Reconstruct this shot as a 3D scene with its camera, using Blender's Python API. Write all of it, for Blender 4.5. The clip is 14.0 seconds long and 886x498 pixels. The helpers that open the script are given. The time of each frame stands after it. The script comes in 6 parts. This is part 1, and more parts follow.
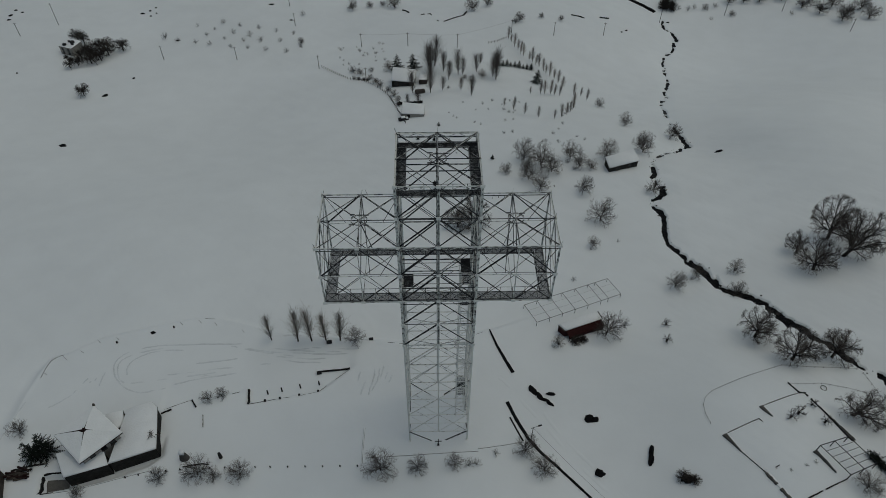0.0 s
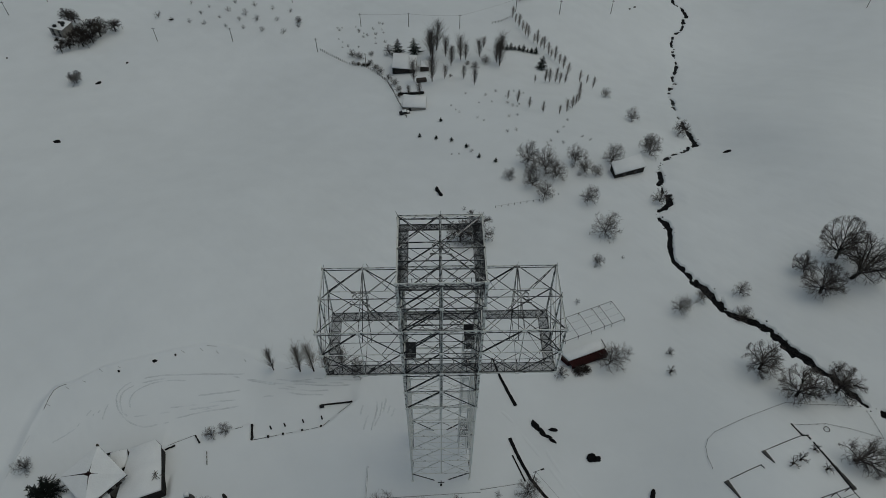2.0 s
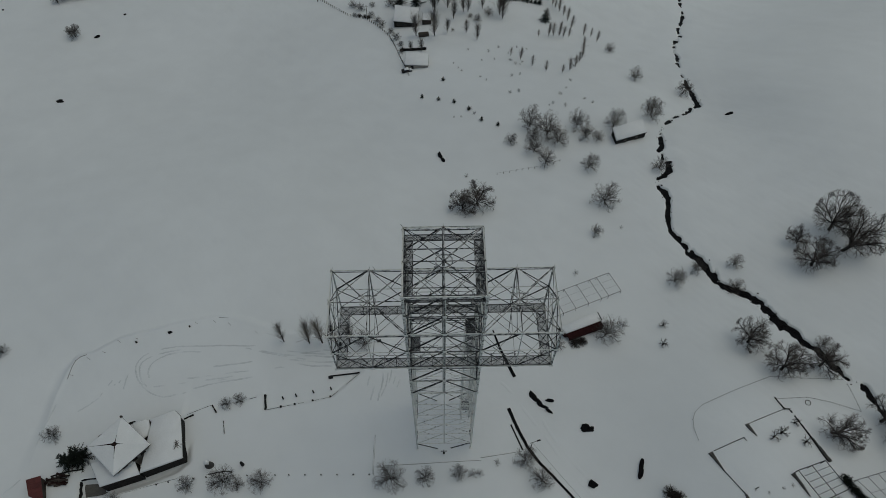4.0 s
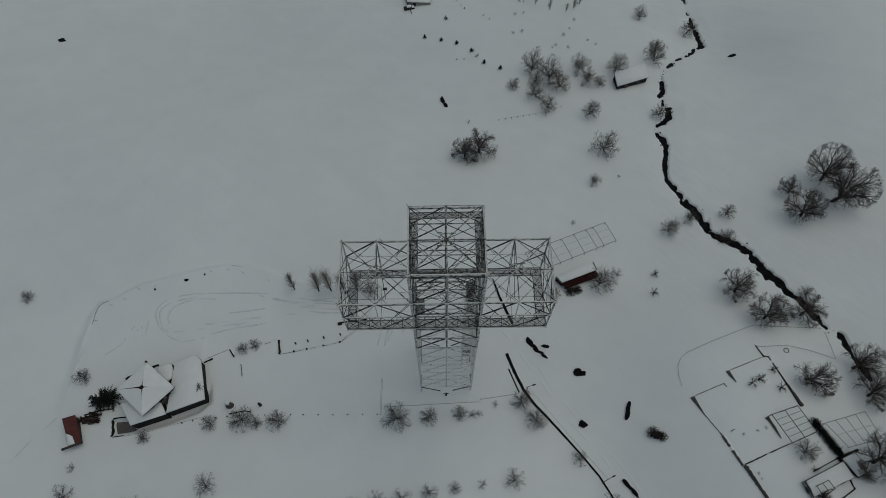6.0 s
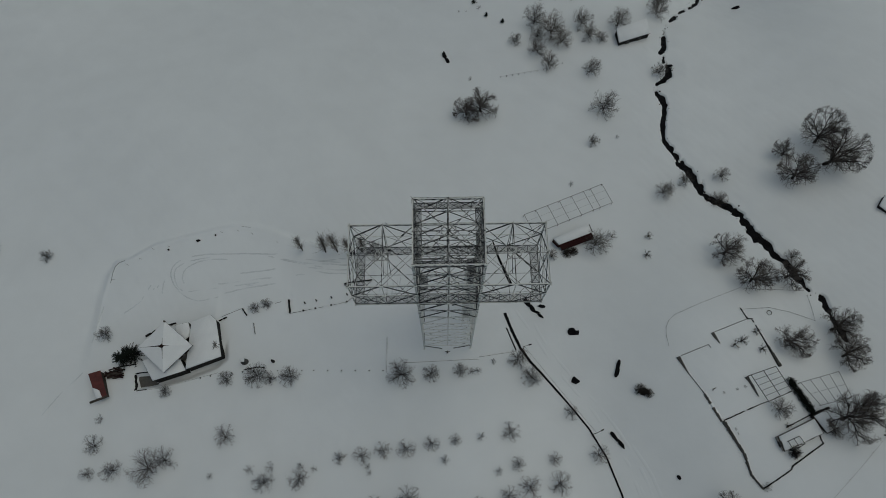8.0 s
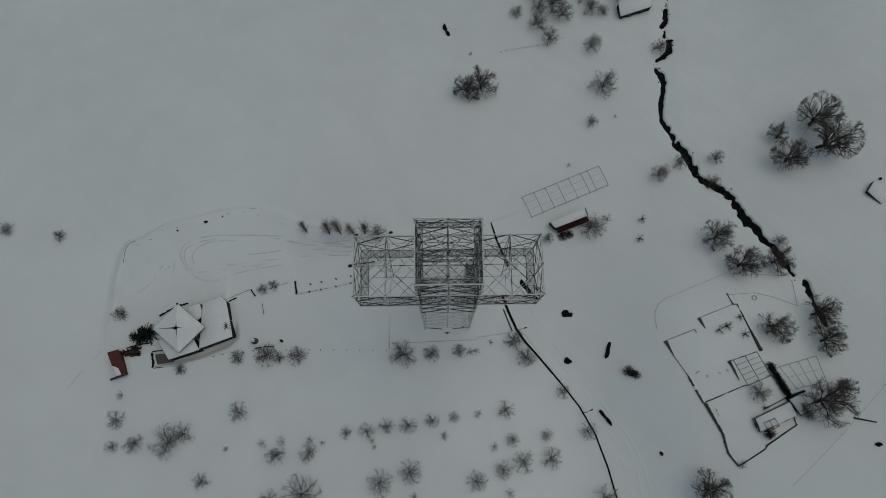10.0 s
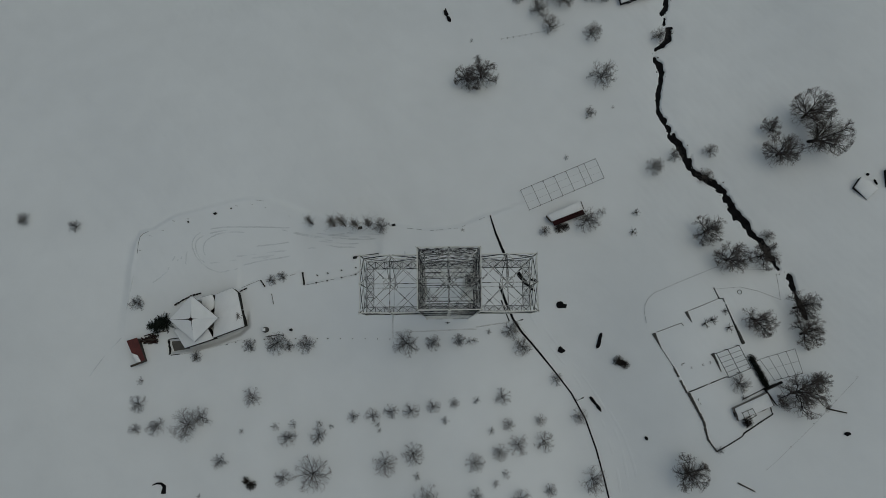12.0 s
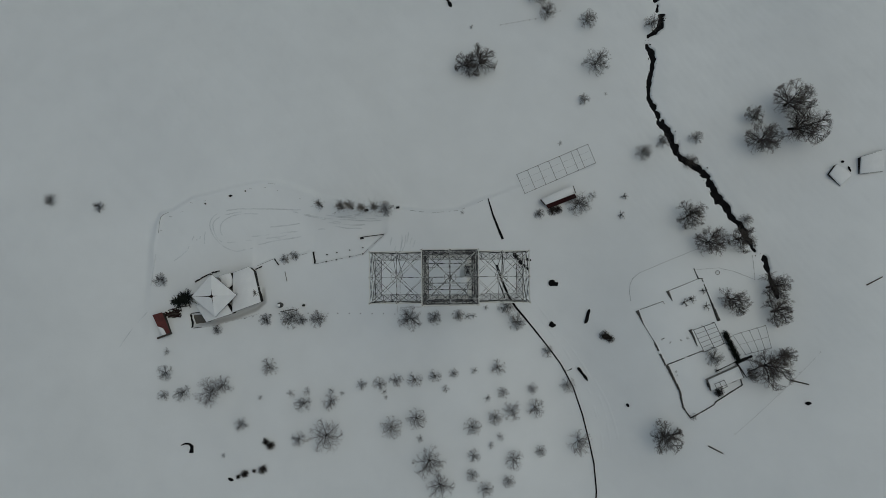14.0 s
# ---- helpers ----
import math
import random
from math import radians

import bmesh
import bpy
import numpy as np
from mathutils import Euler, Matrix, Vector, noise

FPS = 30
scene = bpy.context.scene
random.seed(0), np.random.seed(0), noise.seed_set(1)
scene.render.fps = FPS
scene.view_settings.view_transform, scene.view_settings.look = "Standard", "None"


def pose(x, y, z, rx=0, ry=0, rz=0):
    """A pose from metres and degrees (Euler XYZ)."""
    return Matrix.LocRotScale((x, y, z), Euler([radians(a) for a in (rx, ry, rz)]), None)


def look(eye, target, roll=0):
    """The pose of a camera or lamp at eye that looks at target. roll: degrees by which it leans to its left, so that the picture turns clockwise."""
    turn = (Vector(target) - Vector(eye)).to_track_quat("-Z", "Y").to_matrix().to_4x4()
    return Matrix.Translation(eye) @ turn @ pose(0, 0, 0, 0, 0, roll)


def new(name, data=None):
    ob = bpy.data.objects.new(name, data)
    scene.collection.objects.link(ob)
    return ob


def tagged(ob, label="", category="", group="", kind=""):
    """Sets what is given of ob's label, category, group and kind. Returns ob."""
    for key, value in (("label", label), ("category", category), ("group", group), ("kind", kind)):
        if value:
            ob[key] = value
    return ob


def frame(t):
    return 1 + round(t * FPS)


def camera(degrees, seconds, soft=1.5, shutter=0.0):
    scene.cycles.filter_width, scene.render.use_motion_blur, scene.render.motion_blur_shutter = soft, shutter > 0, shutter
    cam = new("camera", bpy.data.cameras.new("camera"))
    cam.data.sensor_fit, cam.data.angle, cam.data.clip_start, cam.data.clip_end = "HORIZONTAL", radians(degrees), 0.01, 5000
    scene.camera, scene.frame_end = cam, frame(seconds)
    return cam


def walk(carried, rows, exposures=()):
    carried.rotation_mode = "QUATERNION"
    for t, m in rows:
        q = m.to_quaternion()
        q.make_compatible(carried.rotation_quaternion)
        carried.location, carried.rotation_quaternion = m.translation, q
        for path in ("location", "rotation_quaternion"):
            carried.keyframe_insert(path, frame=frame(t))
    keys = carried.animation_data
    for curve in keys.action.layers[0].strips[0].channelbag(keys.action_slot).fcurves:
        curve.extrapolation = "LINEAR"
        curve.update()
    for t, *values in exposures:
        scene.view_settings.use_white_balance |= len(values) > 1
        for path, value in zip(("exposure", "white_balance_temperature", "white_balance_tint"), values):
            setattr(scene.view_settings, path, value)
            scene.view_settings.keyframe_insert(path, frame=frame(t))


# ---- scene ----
cam = camera(65.52, 14.0, 0.7)
PATH = [
    (0, -1.337, -78.531, 137.100, 43.167, -0.292, -1.326),
    (0.5, -1.269, -74.200, 139.878, 42.009, -0.304, -1.281),
    (1, -1.425, -68.938, 142.812, 40.949, -0.308, -1.286),
    (1.5, -1.376, -64.668, 145.670, 39.920, -0.251, -1.286),
    (2, -1.256, -61.051, 148.694, 38.669, -0.192, -1.255),
    (2.5, -1.229, -58.452, 151.477, 37.409, -0.135, -1.251),
    (3, -1.247, -56.590, 154.399, 35.951, -0.100, -1.229),
    (5.5, -1.269, -50.649, 168.756, 27.343, 0.065, -1.052),
    (6, -1.244, -49.129, 171.703, 25.581, 0.092, -1.019),
    (6.5, -1.462, -47.630, 174.420, 23.989, 0.084, -1.004),
    (7, -1.216, -45.980, 177.150, 22.357, 0.154, -0.950),
    (7.5, -1.252, -43.961, 179.983, 20.763, 0.144, -0.941),
    (8, -1.391, -41.535, 182.967, 19.084, 0.106, -0.907),
    (8.5, -1.536, -38.802, 185.720, 17.489, 0.053, -0.876),
    (11, -1.069, -18.334, 200.099, 9.906, 0.058, -0.739),
    (11.5, -1.244, -14.292, 202.922, 8.600, 0.042, -0.727),
    (12, -1.103, -11.077, 205.895, 7.145, 0.081, -0.690),
    (12.5, -1.388, -8.079, 208.668, 5.562, 0.023, -0.642),
    (13, -1.569, -5.543, 211.772, 3.851, -0.006, -0.613),
    (13.5, -1.197, -3.802, 214.634, 2.380, 0.102, -0.588),
    (13.7, -1.163, -2.952, 216.496, 2.260, 0.105, -0.631),
    (14, -1.489, 0.258, 222.540, 2.208, 0.011, -0.590),
]
EXPOSURES = [(0.0, -0.44, 6550, -3), (9.0, -0.46, 6550, -3), (11.0, -0.46, 6550, -3), (12.5, -0.48, 6550, -3), (13.4, -0.5, 6550, -3), (14.0, -0.34, 6550, -3)]
walk(cam, [(t, pose(*row)) for t, *row in PATH], EXPOSURES)

# ---- light ----
world = bpy.data.worlds.new("overcast")
world.use_nodes = True
scene.world = world
wn = world.node_tree.nodes
sky = wn.new("ShaderNodeTexSky")
sky.sky_type, sky.sun_disc = "NISHITA", False
sky.sun_elevation, sky.sun_rotation = radians(72), radians(70)
sky.air_density, sky.dust_density, sky.ozone_density = 1.0, 4.0, 1.0
world.node_tree.links.new(sky.outputs[0], wn["Background"].inputs[0])
wn["Background"].inputs[1].default_value = 0.065
sun = new("sun", bpy.data.lights.new("sun", "SUN"))
sun.data.energy, sun.data.angle, sun.data.color = 0.4, radians(110), (1.0, 0.95, 0.88)
sun.matrix_world = look((50, 15, 150), (0, 0, 0))


# ---- materials ----
def material(name, colour, rough=0.8, metal=0.0, vary=0.15, scale=1.0, bump=0.3, fine=12.0, spread=0.0, shine=0.5):
    """A surface with blotches at one scale, grain at a finer one, and a little relief. spread: how much one piece differs from the next."""
    m = bpy.data.materials.new(name)
    m.use_nodes = True
    t = m.node_tree
    b = t.nodes["Principled BSDF"]
    b.inputs["Roughness"].default_value, b.inputs["Metallic"].default_value = rough, metal
    b.inputs["Specular IOR Level"].default_value = shine
    co = t.nodes.new("ShaderNodeTexCoord")
    big, small = t.nodes.new("ShaderNodeTexNoise"), t.nodes.new("ShaderNodeTexNoise")
    for n, s in ((big, scale), (small, scale * fine)):
        t.links.new(co.outputs["Object"], n.inputs["Vector"])
        n.inputs["Scale"].default_value, n.inputs["Detail"].default_value = s, 4.0
    add = t.nodes.new("ShaderNodeMath")
    add.operation = "MULTIPLY_ADD"
    add.inputs[1].default_value = 0.45
    t.links.new(small.outputs["Fac"], add.inputs[0])
    t.links.new(big.outputs["Fac"], add.inputs[2])
    rng = t.nodes.new("ShaderNodeMapRange")
    rng.inputs["From Min"].default_value, rng.inputs["From Max"].default_value = 0.45, 1.0
    rng.inputs["To Min"].default_value, rng.inputs["To Max"].default_value = 1 - vary, 1 + vary
    t.links.new(add.outputs[0], rng.inputs["Value"])
    last = rng.outputs[0]
    if spread:
        info = t.nodes.new("ShaderNodeObjectInfo")
        r2 = t.nodes.new("ShaderNodeMapRange")
        r2.inputs["To Min"].default_value, r2.inputs["To Max"].default_value = 1 - spread, 1 + spread
        t.links.new(info.outputs["Random"], r2.inputs["Value"])
        mul = t.nodes.new("ShaderNodeMath")
        mul.operation = "MULTIPLY"
        t.links.new(last, mul.inputs[0])
        t.links.new(r2.outputs[0], mul.inputs[1])
        last = mul.outputs[0]
    tint = t.nodes.new("ShaderNodeVectorMath")
    tint.operation = "SCALE"
    tint.inputs[0].default_value = colour
    t.links.new(last, tint.inputs["Scale"])
    t.links.new(tint.outputs[0], b.inputs["Base Color"])
    if bump:
        bp = t.nodes.new("ShaderNodeBump")
        bp.inputs["Strength"].default_value, bp.inputs["Distance"].default_value = bump, 0.3 / scale
        t.links.new(add.outputs[0], bp.inputs["Height"])
        t.links.new(bp.outputs[0], b.inputs["Normal"])
    return m


def frosted(name, steel, rime, cover, side=0.4, edge=0.25, up=0.82):
    """Steel with rime on its windward and upper faces, broken by noise."""
    m = material(name, steel, 0.55, 0.5, 0.3, 0.6, 0.15, 6.0, 0.18)
    t = m.node_tree
    b = t.nodes["Principled BSDF"]
    geo, dot = t.nodes.new("ShaderNodeNewGeometry"), t.nodes.new("ShaderNodeVectorMath")
    dot.operation = "DOT_PRODUCT"
    dot.inputs[1].default_value = (-0.2, -side, up)
    t.links.new(geo.outputs["Normal"], dot.inputs[0])
    n = t.nodes.new("ShaderNodeTexNoise")
    n.inputs["Scale"].default_value, n.inputs["Detail"].default_value = 1.3, 5.0
    t.links.new(geo.outputs["Position"], n.inputs["Vector"])
    s = t.nodes.new("ShaderNodeMath")
    s.operation = "MULTIPLY_ADD"
    s.inputs[1].default_value = 1.6
    t.links.new(n.outputs["Fac"], s.inputs[0])
    t.links.new(dot.outputs["Value"], s.inputs[2])
    r = t.nodes.new("ShaderNodeMapRange")
    r.inputs["From Min"].default_value, r.inputs["From Max"].default_value = 1.5 - edge - cover, 1.5 + edge - cover
    t.links.new(s.outputs[0], r.inputs["Value"])
    mix = t.nodes.new("ShaderNodeMix")
    mix.data_type = "RGBA"
    old = b.inputs["Base Color"].links[0].from_socket
    t.links.new(r.outputs[0], mix.inputs["Factor"])
    t.links.new(old, mix.inputs[6])
    mix.inputs[7].default_value = (*rime, 1)
    t.links.new(mix.outputs[2], b.inputs["Base Color"])
    inv = t.nodes.new("ShaderNodeMapRange")
    inv.inputs["To Min"].default_value, inv.inputs["To Max"].default_value = 0.5, 0.0
    t.links.new(r.outputs[0], inv.inputs["Value"])
    t.links.new(inv.outputs[0], b.inputs["Metallic"])
    return m


SNOW = material("snow", (0.80, 0.83, 0.845), 0.7, 0, 0.06, 0.011, 0.02, 9.0)
SNOW_ROOF = material("roof snow", (0.83, 0.85, 0.86), 0.75, 0, 0.04, 0.4, 0.2, 8.0)
STEEL = frosted("dark galvanised steel", (0.028, 0.030, 0.032), (0.6, 0.62, 0.62), -0.24, 0.25, 0.14, 0.95)
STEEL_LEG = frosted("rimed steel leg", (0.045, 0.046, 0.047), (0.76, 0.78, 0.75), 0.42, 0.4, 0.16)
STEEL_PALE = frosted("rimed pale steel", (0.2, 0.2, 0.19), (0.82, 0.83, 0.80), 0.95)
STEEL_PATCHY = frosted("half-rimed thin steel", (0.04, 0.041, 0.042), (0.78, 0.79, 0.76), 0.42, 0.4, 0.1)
STEEL_RING = frosted("rimed ring steel", (0.03, 0.031, 0.032), (0.6, 0.62, 0.62), -0.02, 0.0, 0.15)
GRATE = frosted("dark grating steel", (0.030, 0.031, 0.034), (0.5, 0.52, 0.53), -0.3, 0.25, 0.2, 0.8)
WATER = material("wet dark stream bed", (0.008, 0.008, 0.009), 0.35, 0, 0.5, 0.5, 0.8, 6.0, shine=0.03)
ROCK = material("dark wet rock", (0.010, 0.010, 0.011), 0.8, 0, 0.5, 0.8, 0.9, 6.0, shine=0.05)
STONE = material("grey stone wall", (0.08, 0.077, 0.071), 0.9, 0, 0.4, 0.9, 0.8, 6.0, 0.25)
# STONE_DARK: dark stone; on porch, annex and court its colour carries shade
STONE_DARK = material("dark and shaded wall stone", (0.022, 0.022, 0.021), 0.8, 0, 0.45, 0.9, 0.8, 6.0, 0.25, shine=0.12)
PLASTER = material("weathered plaster", (0.30, 0.285, 0.26), 0.9, 0, 0.25, 0.5, 0.3, 8.0)
# grey concrete, darkened further for the shadow lying in the sunken court
CONCRETE = material("darkened concrete", (0.11, 0.107, 0.1), 0.9, 0, 0.3, 0.4, 0.3, 8.0)
BARK = material("dark bark", (0.05, 0.044, 0.039), 0.9, 0, 0.3, 1.2, 0.5, 6.0, 0.3, shine=0.12)
LIMB = material("black wet bark", (0.026, 0.022, 0.02), 0.9, 0, 0.35, 1.2, 0.5, 6.0, 0.25, shine=0.12)
TWIG = material("bare twigs", (0.10, 0.088, 0.08), 0.9, 0, 0.3, 0.8, 0.2, 6.0, 0.3, shine=0.12)
POPLAR = material("pale poplar twigs", (0.19, 0.17, 0.15), 0.9, 0, 0.3, 0.8, 0.2, 6.0, 0.3)
NEEDLE = material("dark fir needles", (0.013, 0.018, 0.014), 0.8, 0, 0.4, 1.5, 0.3, 6.0, 0.25, shine=0.12)
RED_ROOF = material("rust red roof sheet", (0.10, 0.019, 0.016), 0.6, 0, 0.3, 0.7, 0.25, 8.0)
RED_BRICK = material("dark red brick", (0.036, 0.012, 0.012), 0.9, 0, 0.35, 0.8, 0.5, 8.0, shine=0.12)
WOOD = material("dark weathered wood", (0.07, 0.06, 0.052), 0.85, 0, 0.3, 1.0, 0.4, 8.0, 0.25, shine=0.12)
IRON = material("dark iron tube", (0.022, 0.022, 0.023), 0.7, 0.0, 0.3, 1.0, 0.2, 8.0, 0.2, shine=0.2)
GLASS = material("dark window glass", (0.02, 0.022, 0.025), 0.12, 0, 0.1, 1.0, 0.0)
RIDGE = material("dark wet ridge tiles", (0.02, 0.009, 0.008), 0.6, 0, 0.3, 0.9, 0.3, 8.0, shine=0.12)
TRACK = material("pressed snow", (0.70, 0.735, 0.755), 0.7, 0, 0.14, 0.25, 0.3, 6.0)
# orchard twigs, paler than TWIG: rime, plus mist put into the colour
RIMED_HAZY_TWIG = material("twigs with rime and haze", (0.17, 0.155, 0.15), 0.9, 0, 0.3, 0.8, 0.2, 6.0, 0.25, 0.12)

# ---- lie of the land ----
PLANE = (-16.3, -0.2, -13.5)
HILL_X = (-150, -100, -50, 0, 50, 100, 150)
HILLS = {
    -60: (3.0, 4.1, 3.4, 11.0, 6.8, 10.3, 24.6),
    -15: (6.6, 0.0, 0.5, -7.6, -1.4, 2.6, 3.8),
    30: (-1.4, -1.5, 7.1, 10.4, 7.1, 0.8, 9.2),
    75: (0.6, 7.3, 4.0, -3.6, 0.8, -2.4, 11.8),
    130: (2.2, -4.7, 1.0, -1.1, 13.0, 2.7, 10.7),
    190: (-2.0, -4.8, -2.1, 2.0, -2.5, -16.1, 5.7),
    250: (-3.8, 4.5, -6.9, 4.5, -1.4, 12.5, -20.3),
}
HILL_SIZE = 45.0
KNOLLS = [(58, -8, 2.2), (64, -27, 2.5), (69, 2, 3.1), (80, -12, 1.8), (87, -28, -0.7), (38, -6, 0.7), (42, -22, -1.8), (44, -50, -3.3), (104, -10, -3.1), (10, 73, -0.9), (7, -30, 1.8), (100, 128, -6.2), (110, 112, -2.8), (48, 8, -0.3)]
KNOLL_SIZE = 15.0

# upper and lower course of the stream: x, y, half width
STREAM_TOP = [
    (137.0, 291.0, 0.5), (135.0, 286.6, 0.8), (134.6, 280.7, 0.8), (136.7, 278.5, 0.4), (138.8, 277.5, 0.8), (139.3, 270.8, 1.4), (136.3, 264.2, 1.2), (134.1, 257.1, 0.9), (129.6, 251.3, 0.9),
    (126.4, 247.8, 0.9), (125.0, 243.8, 0.3), (122.9, 238.4, 0.7), (122.0, 232.8, 1.1), (120.6, 227.7, 0.9), (120.2, 222.1, 0.0), (119.2, 215.0, 0.9), (115.6, 206.8, 1.0), (112.6, 200.5, 0.5),
    (111.4, 193.1, 1.2), (107.3, 187.0, 1.1), (105.3, 181.1, 0.9), (103.6, 176.0, 0.2), (103.2, 170.8, 0.9), (100.9, 163.4, 0.8), (100.0, 158.0, 0.0), (98.7, 151.7, 0.2), (98.6, 143.4, 0.8),
]
STREAM_UPPER = [
    (98.6, 143.4, 0.8), (99.2, 138.0, 1.4), (98.7, 133.6, 1.5), (99.0, 130.0, 1.3), (96.3, 127.8, 1.0), (93.5, 125.0, 1.0), (90.2, 121.9, 0.5), (85.6, 118.0, 0.2), (82.4, 114.0, 0.8),
    (79.3, 110.7, 0.2), (77.5, 107.0, 0.1), (76.1, 102.2, 0.7), (75.7, 98.6, 1.0), (73.9, 96.0, 1.1), (74.2, 94.3, 0.8), (74.5, 91.4, 0.6), (75.8, 89.4, 1.4),
]
STREAM_LOWER = [
    (75.8, 89.4, 1.2), (75.0, 86.5, 1.3), (72.6, 83.7, 1.2), (70.6, 82.6, 0.4), (69.8, 80.4, 0.0), (69.8, 78.2, 0.79), (71.2, 76.3, 1.58), (71.7, 73.6, 0.99), (70.8, 69.8, 0.89),
    (69.4, 64.3, 0.99), (69.1, 60.1, 0.59), (70.0, 57.5, 1.19), (71.8, 54.2, 1.19), (73.2, 50.4, 1.58), (74.8, 46.9, 2.17), (76.2, 43.7, 1.97), (77.3, 40.0, 1.19), (79.2, 37.5, 1.58),
    (81.6, 35.7, 1.78), (84.1, 34.4, 1.19), (85.2, 32.4, 1.58), (86.5, 29.2, 1.78), (87.9, 26.6, 1.58), (89.0, 23.7, 2.37), (90.3, 21.4, 1.78), (91.9, 18.5, 1.38), (93.5, 16.1, 1.38),
    (95.1, 13.7, 1.58), (96.2, 11.0, 1.58), (97.1, 8.9, 1.19), (97.7, 6.9, 0.3), (98.6, 6.2, 0.0), (99.9, 5.6, 0.0), (100.4, 5.1, 0.79), (100.7, 2.1, 1.19), (101.2, -0.3, 1.19),
    (102.1, -5.1, 0.99), (103.0, -9.9, 0.19),
]
PLAZA_EDGE = [(-98, 3), (-98, 11), (-97.2, 18.4), (-95.8, 21.8), (-92, 22.6), (-85, 26.7), (-77.6, 28.4), (-70.3, 30.2), (-61.3, 31.8),
              (-55, 31.2), (-50.5, 29.7), (-41.7, 26), (-33, 24.5), (-17.4, 22.6), (-5, 20.8), (4, 21.6), (13.5, 25.6)]

TERRACE_LIP = [(-63.5, 3.5), (-57.0, 6.4), (-55.6, 4.7), (-53.6, 6.1), (-50.0, 7.0), (-44.0, 8.8)]
GARDEN_LIP = [(-43.9, 4.8), (-39.7, 5.2), (-31.8, 6.4), (-27.3, 7.4), (-20.6, 13.6)]
COURT = [(-84.4, -11.6), (-83.4, -15.7), (-77.8, -14.2), (-79.4, -11.0)]
ALLEY = [(-84.6, -11.5), (-83.6, -15.8), (-75.7, -15.0), (-69.2, -13.3), (-62.0, -10.6), (-59.2, -8.0), (-60.4, -2.0), (-62.0, -6.0), (-69.0, -8.6), (-77.2, -11.4), (-79.2, -10.9)]


def hills(x, y):
    """Height of the land before its small forms; x and y may be arrays."""
    z = PLANE[0] + PLANE[1] * x / 100 + PLANE[2] * y / 100
    for cy, row in HILLS.items():
        for cx, h in zip(HILL_X, row):
            z = z + h * np.exp(-((x - cx) ** 2 + (y - cy) ** 2) / (2 * HILL_SIZE**2))
    for cx, cy, h in KNOLLS:
        z = z + h * np.exp(-((x - cx) ** 2 + (y - cy) ** 2) / (2 * KNOLL_SIZE**2))
    return z


def away(x, y, line):
    """Distance to a line of points, the place along it (0 to count - 1) and the side (+1: to its left)."""
    best, along, side = np.full(np.shape(x), 1e9), np.zeros(np.shape(x)), np.ones(np.shape(x))
    for n, (a, b) in enumerate(zip(line, line[1:])):
        dx, dy = b[0] - a[0], b[1] - a[1]
        u = np.clip(((x - a[0]) * dx + (y - a[1]) * dy) / (dx * dx + dy * dy), 0, 1)
        d = np.hypot(x - a[0] - u * dx, y - a[1] - u * dy)
        near = d < best
        best, along = np.where(near, d, best), np.where(near, n + u, along)
        side = np.where(near, np.sign(dx * (y - a[1]) - dy * (x - a[0])), side)
    return best, along, side


def inside(x, y, plan):
    """Distance to the rim of a plan of points, positive inside it."""
    d, _, _ = away(x, y, [*plan, plan[0]])
    odd = np.zeros(np.shape(x), bool)
    for (ax, ay), (bx, by) in zip(plan, [*plan[1:], plan[0]]):
        odd ^= ((ay > y) != (by > y)) & (x < ax + (bx - ax) * (y - ay) / ((by - ay) or 1e-9))
    return np.where(odd, d, -d)


def smooth(a, b, v):
    u = np.clip((v - a) / (b - a), 0, 1)
    return u * u * (3 - 2 * u)


def ripple(x, y, seed, size):
    """A soft, irregular swell of about -1 to 1."""
    r, z = random.Random(seed), 0.0
    for k in range(9):
        a, s = r.uniform(0, math.tau), size * r.uniform(0.6, 1.9)
        z = z + np.sin((x * math.cos(a) + y * math.sin(a)) * math.tau / s + r.uniform(0, math.tau)) / 3.2
    return z


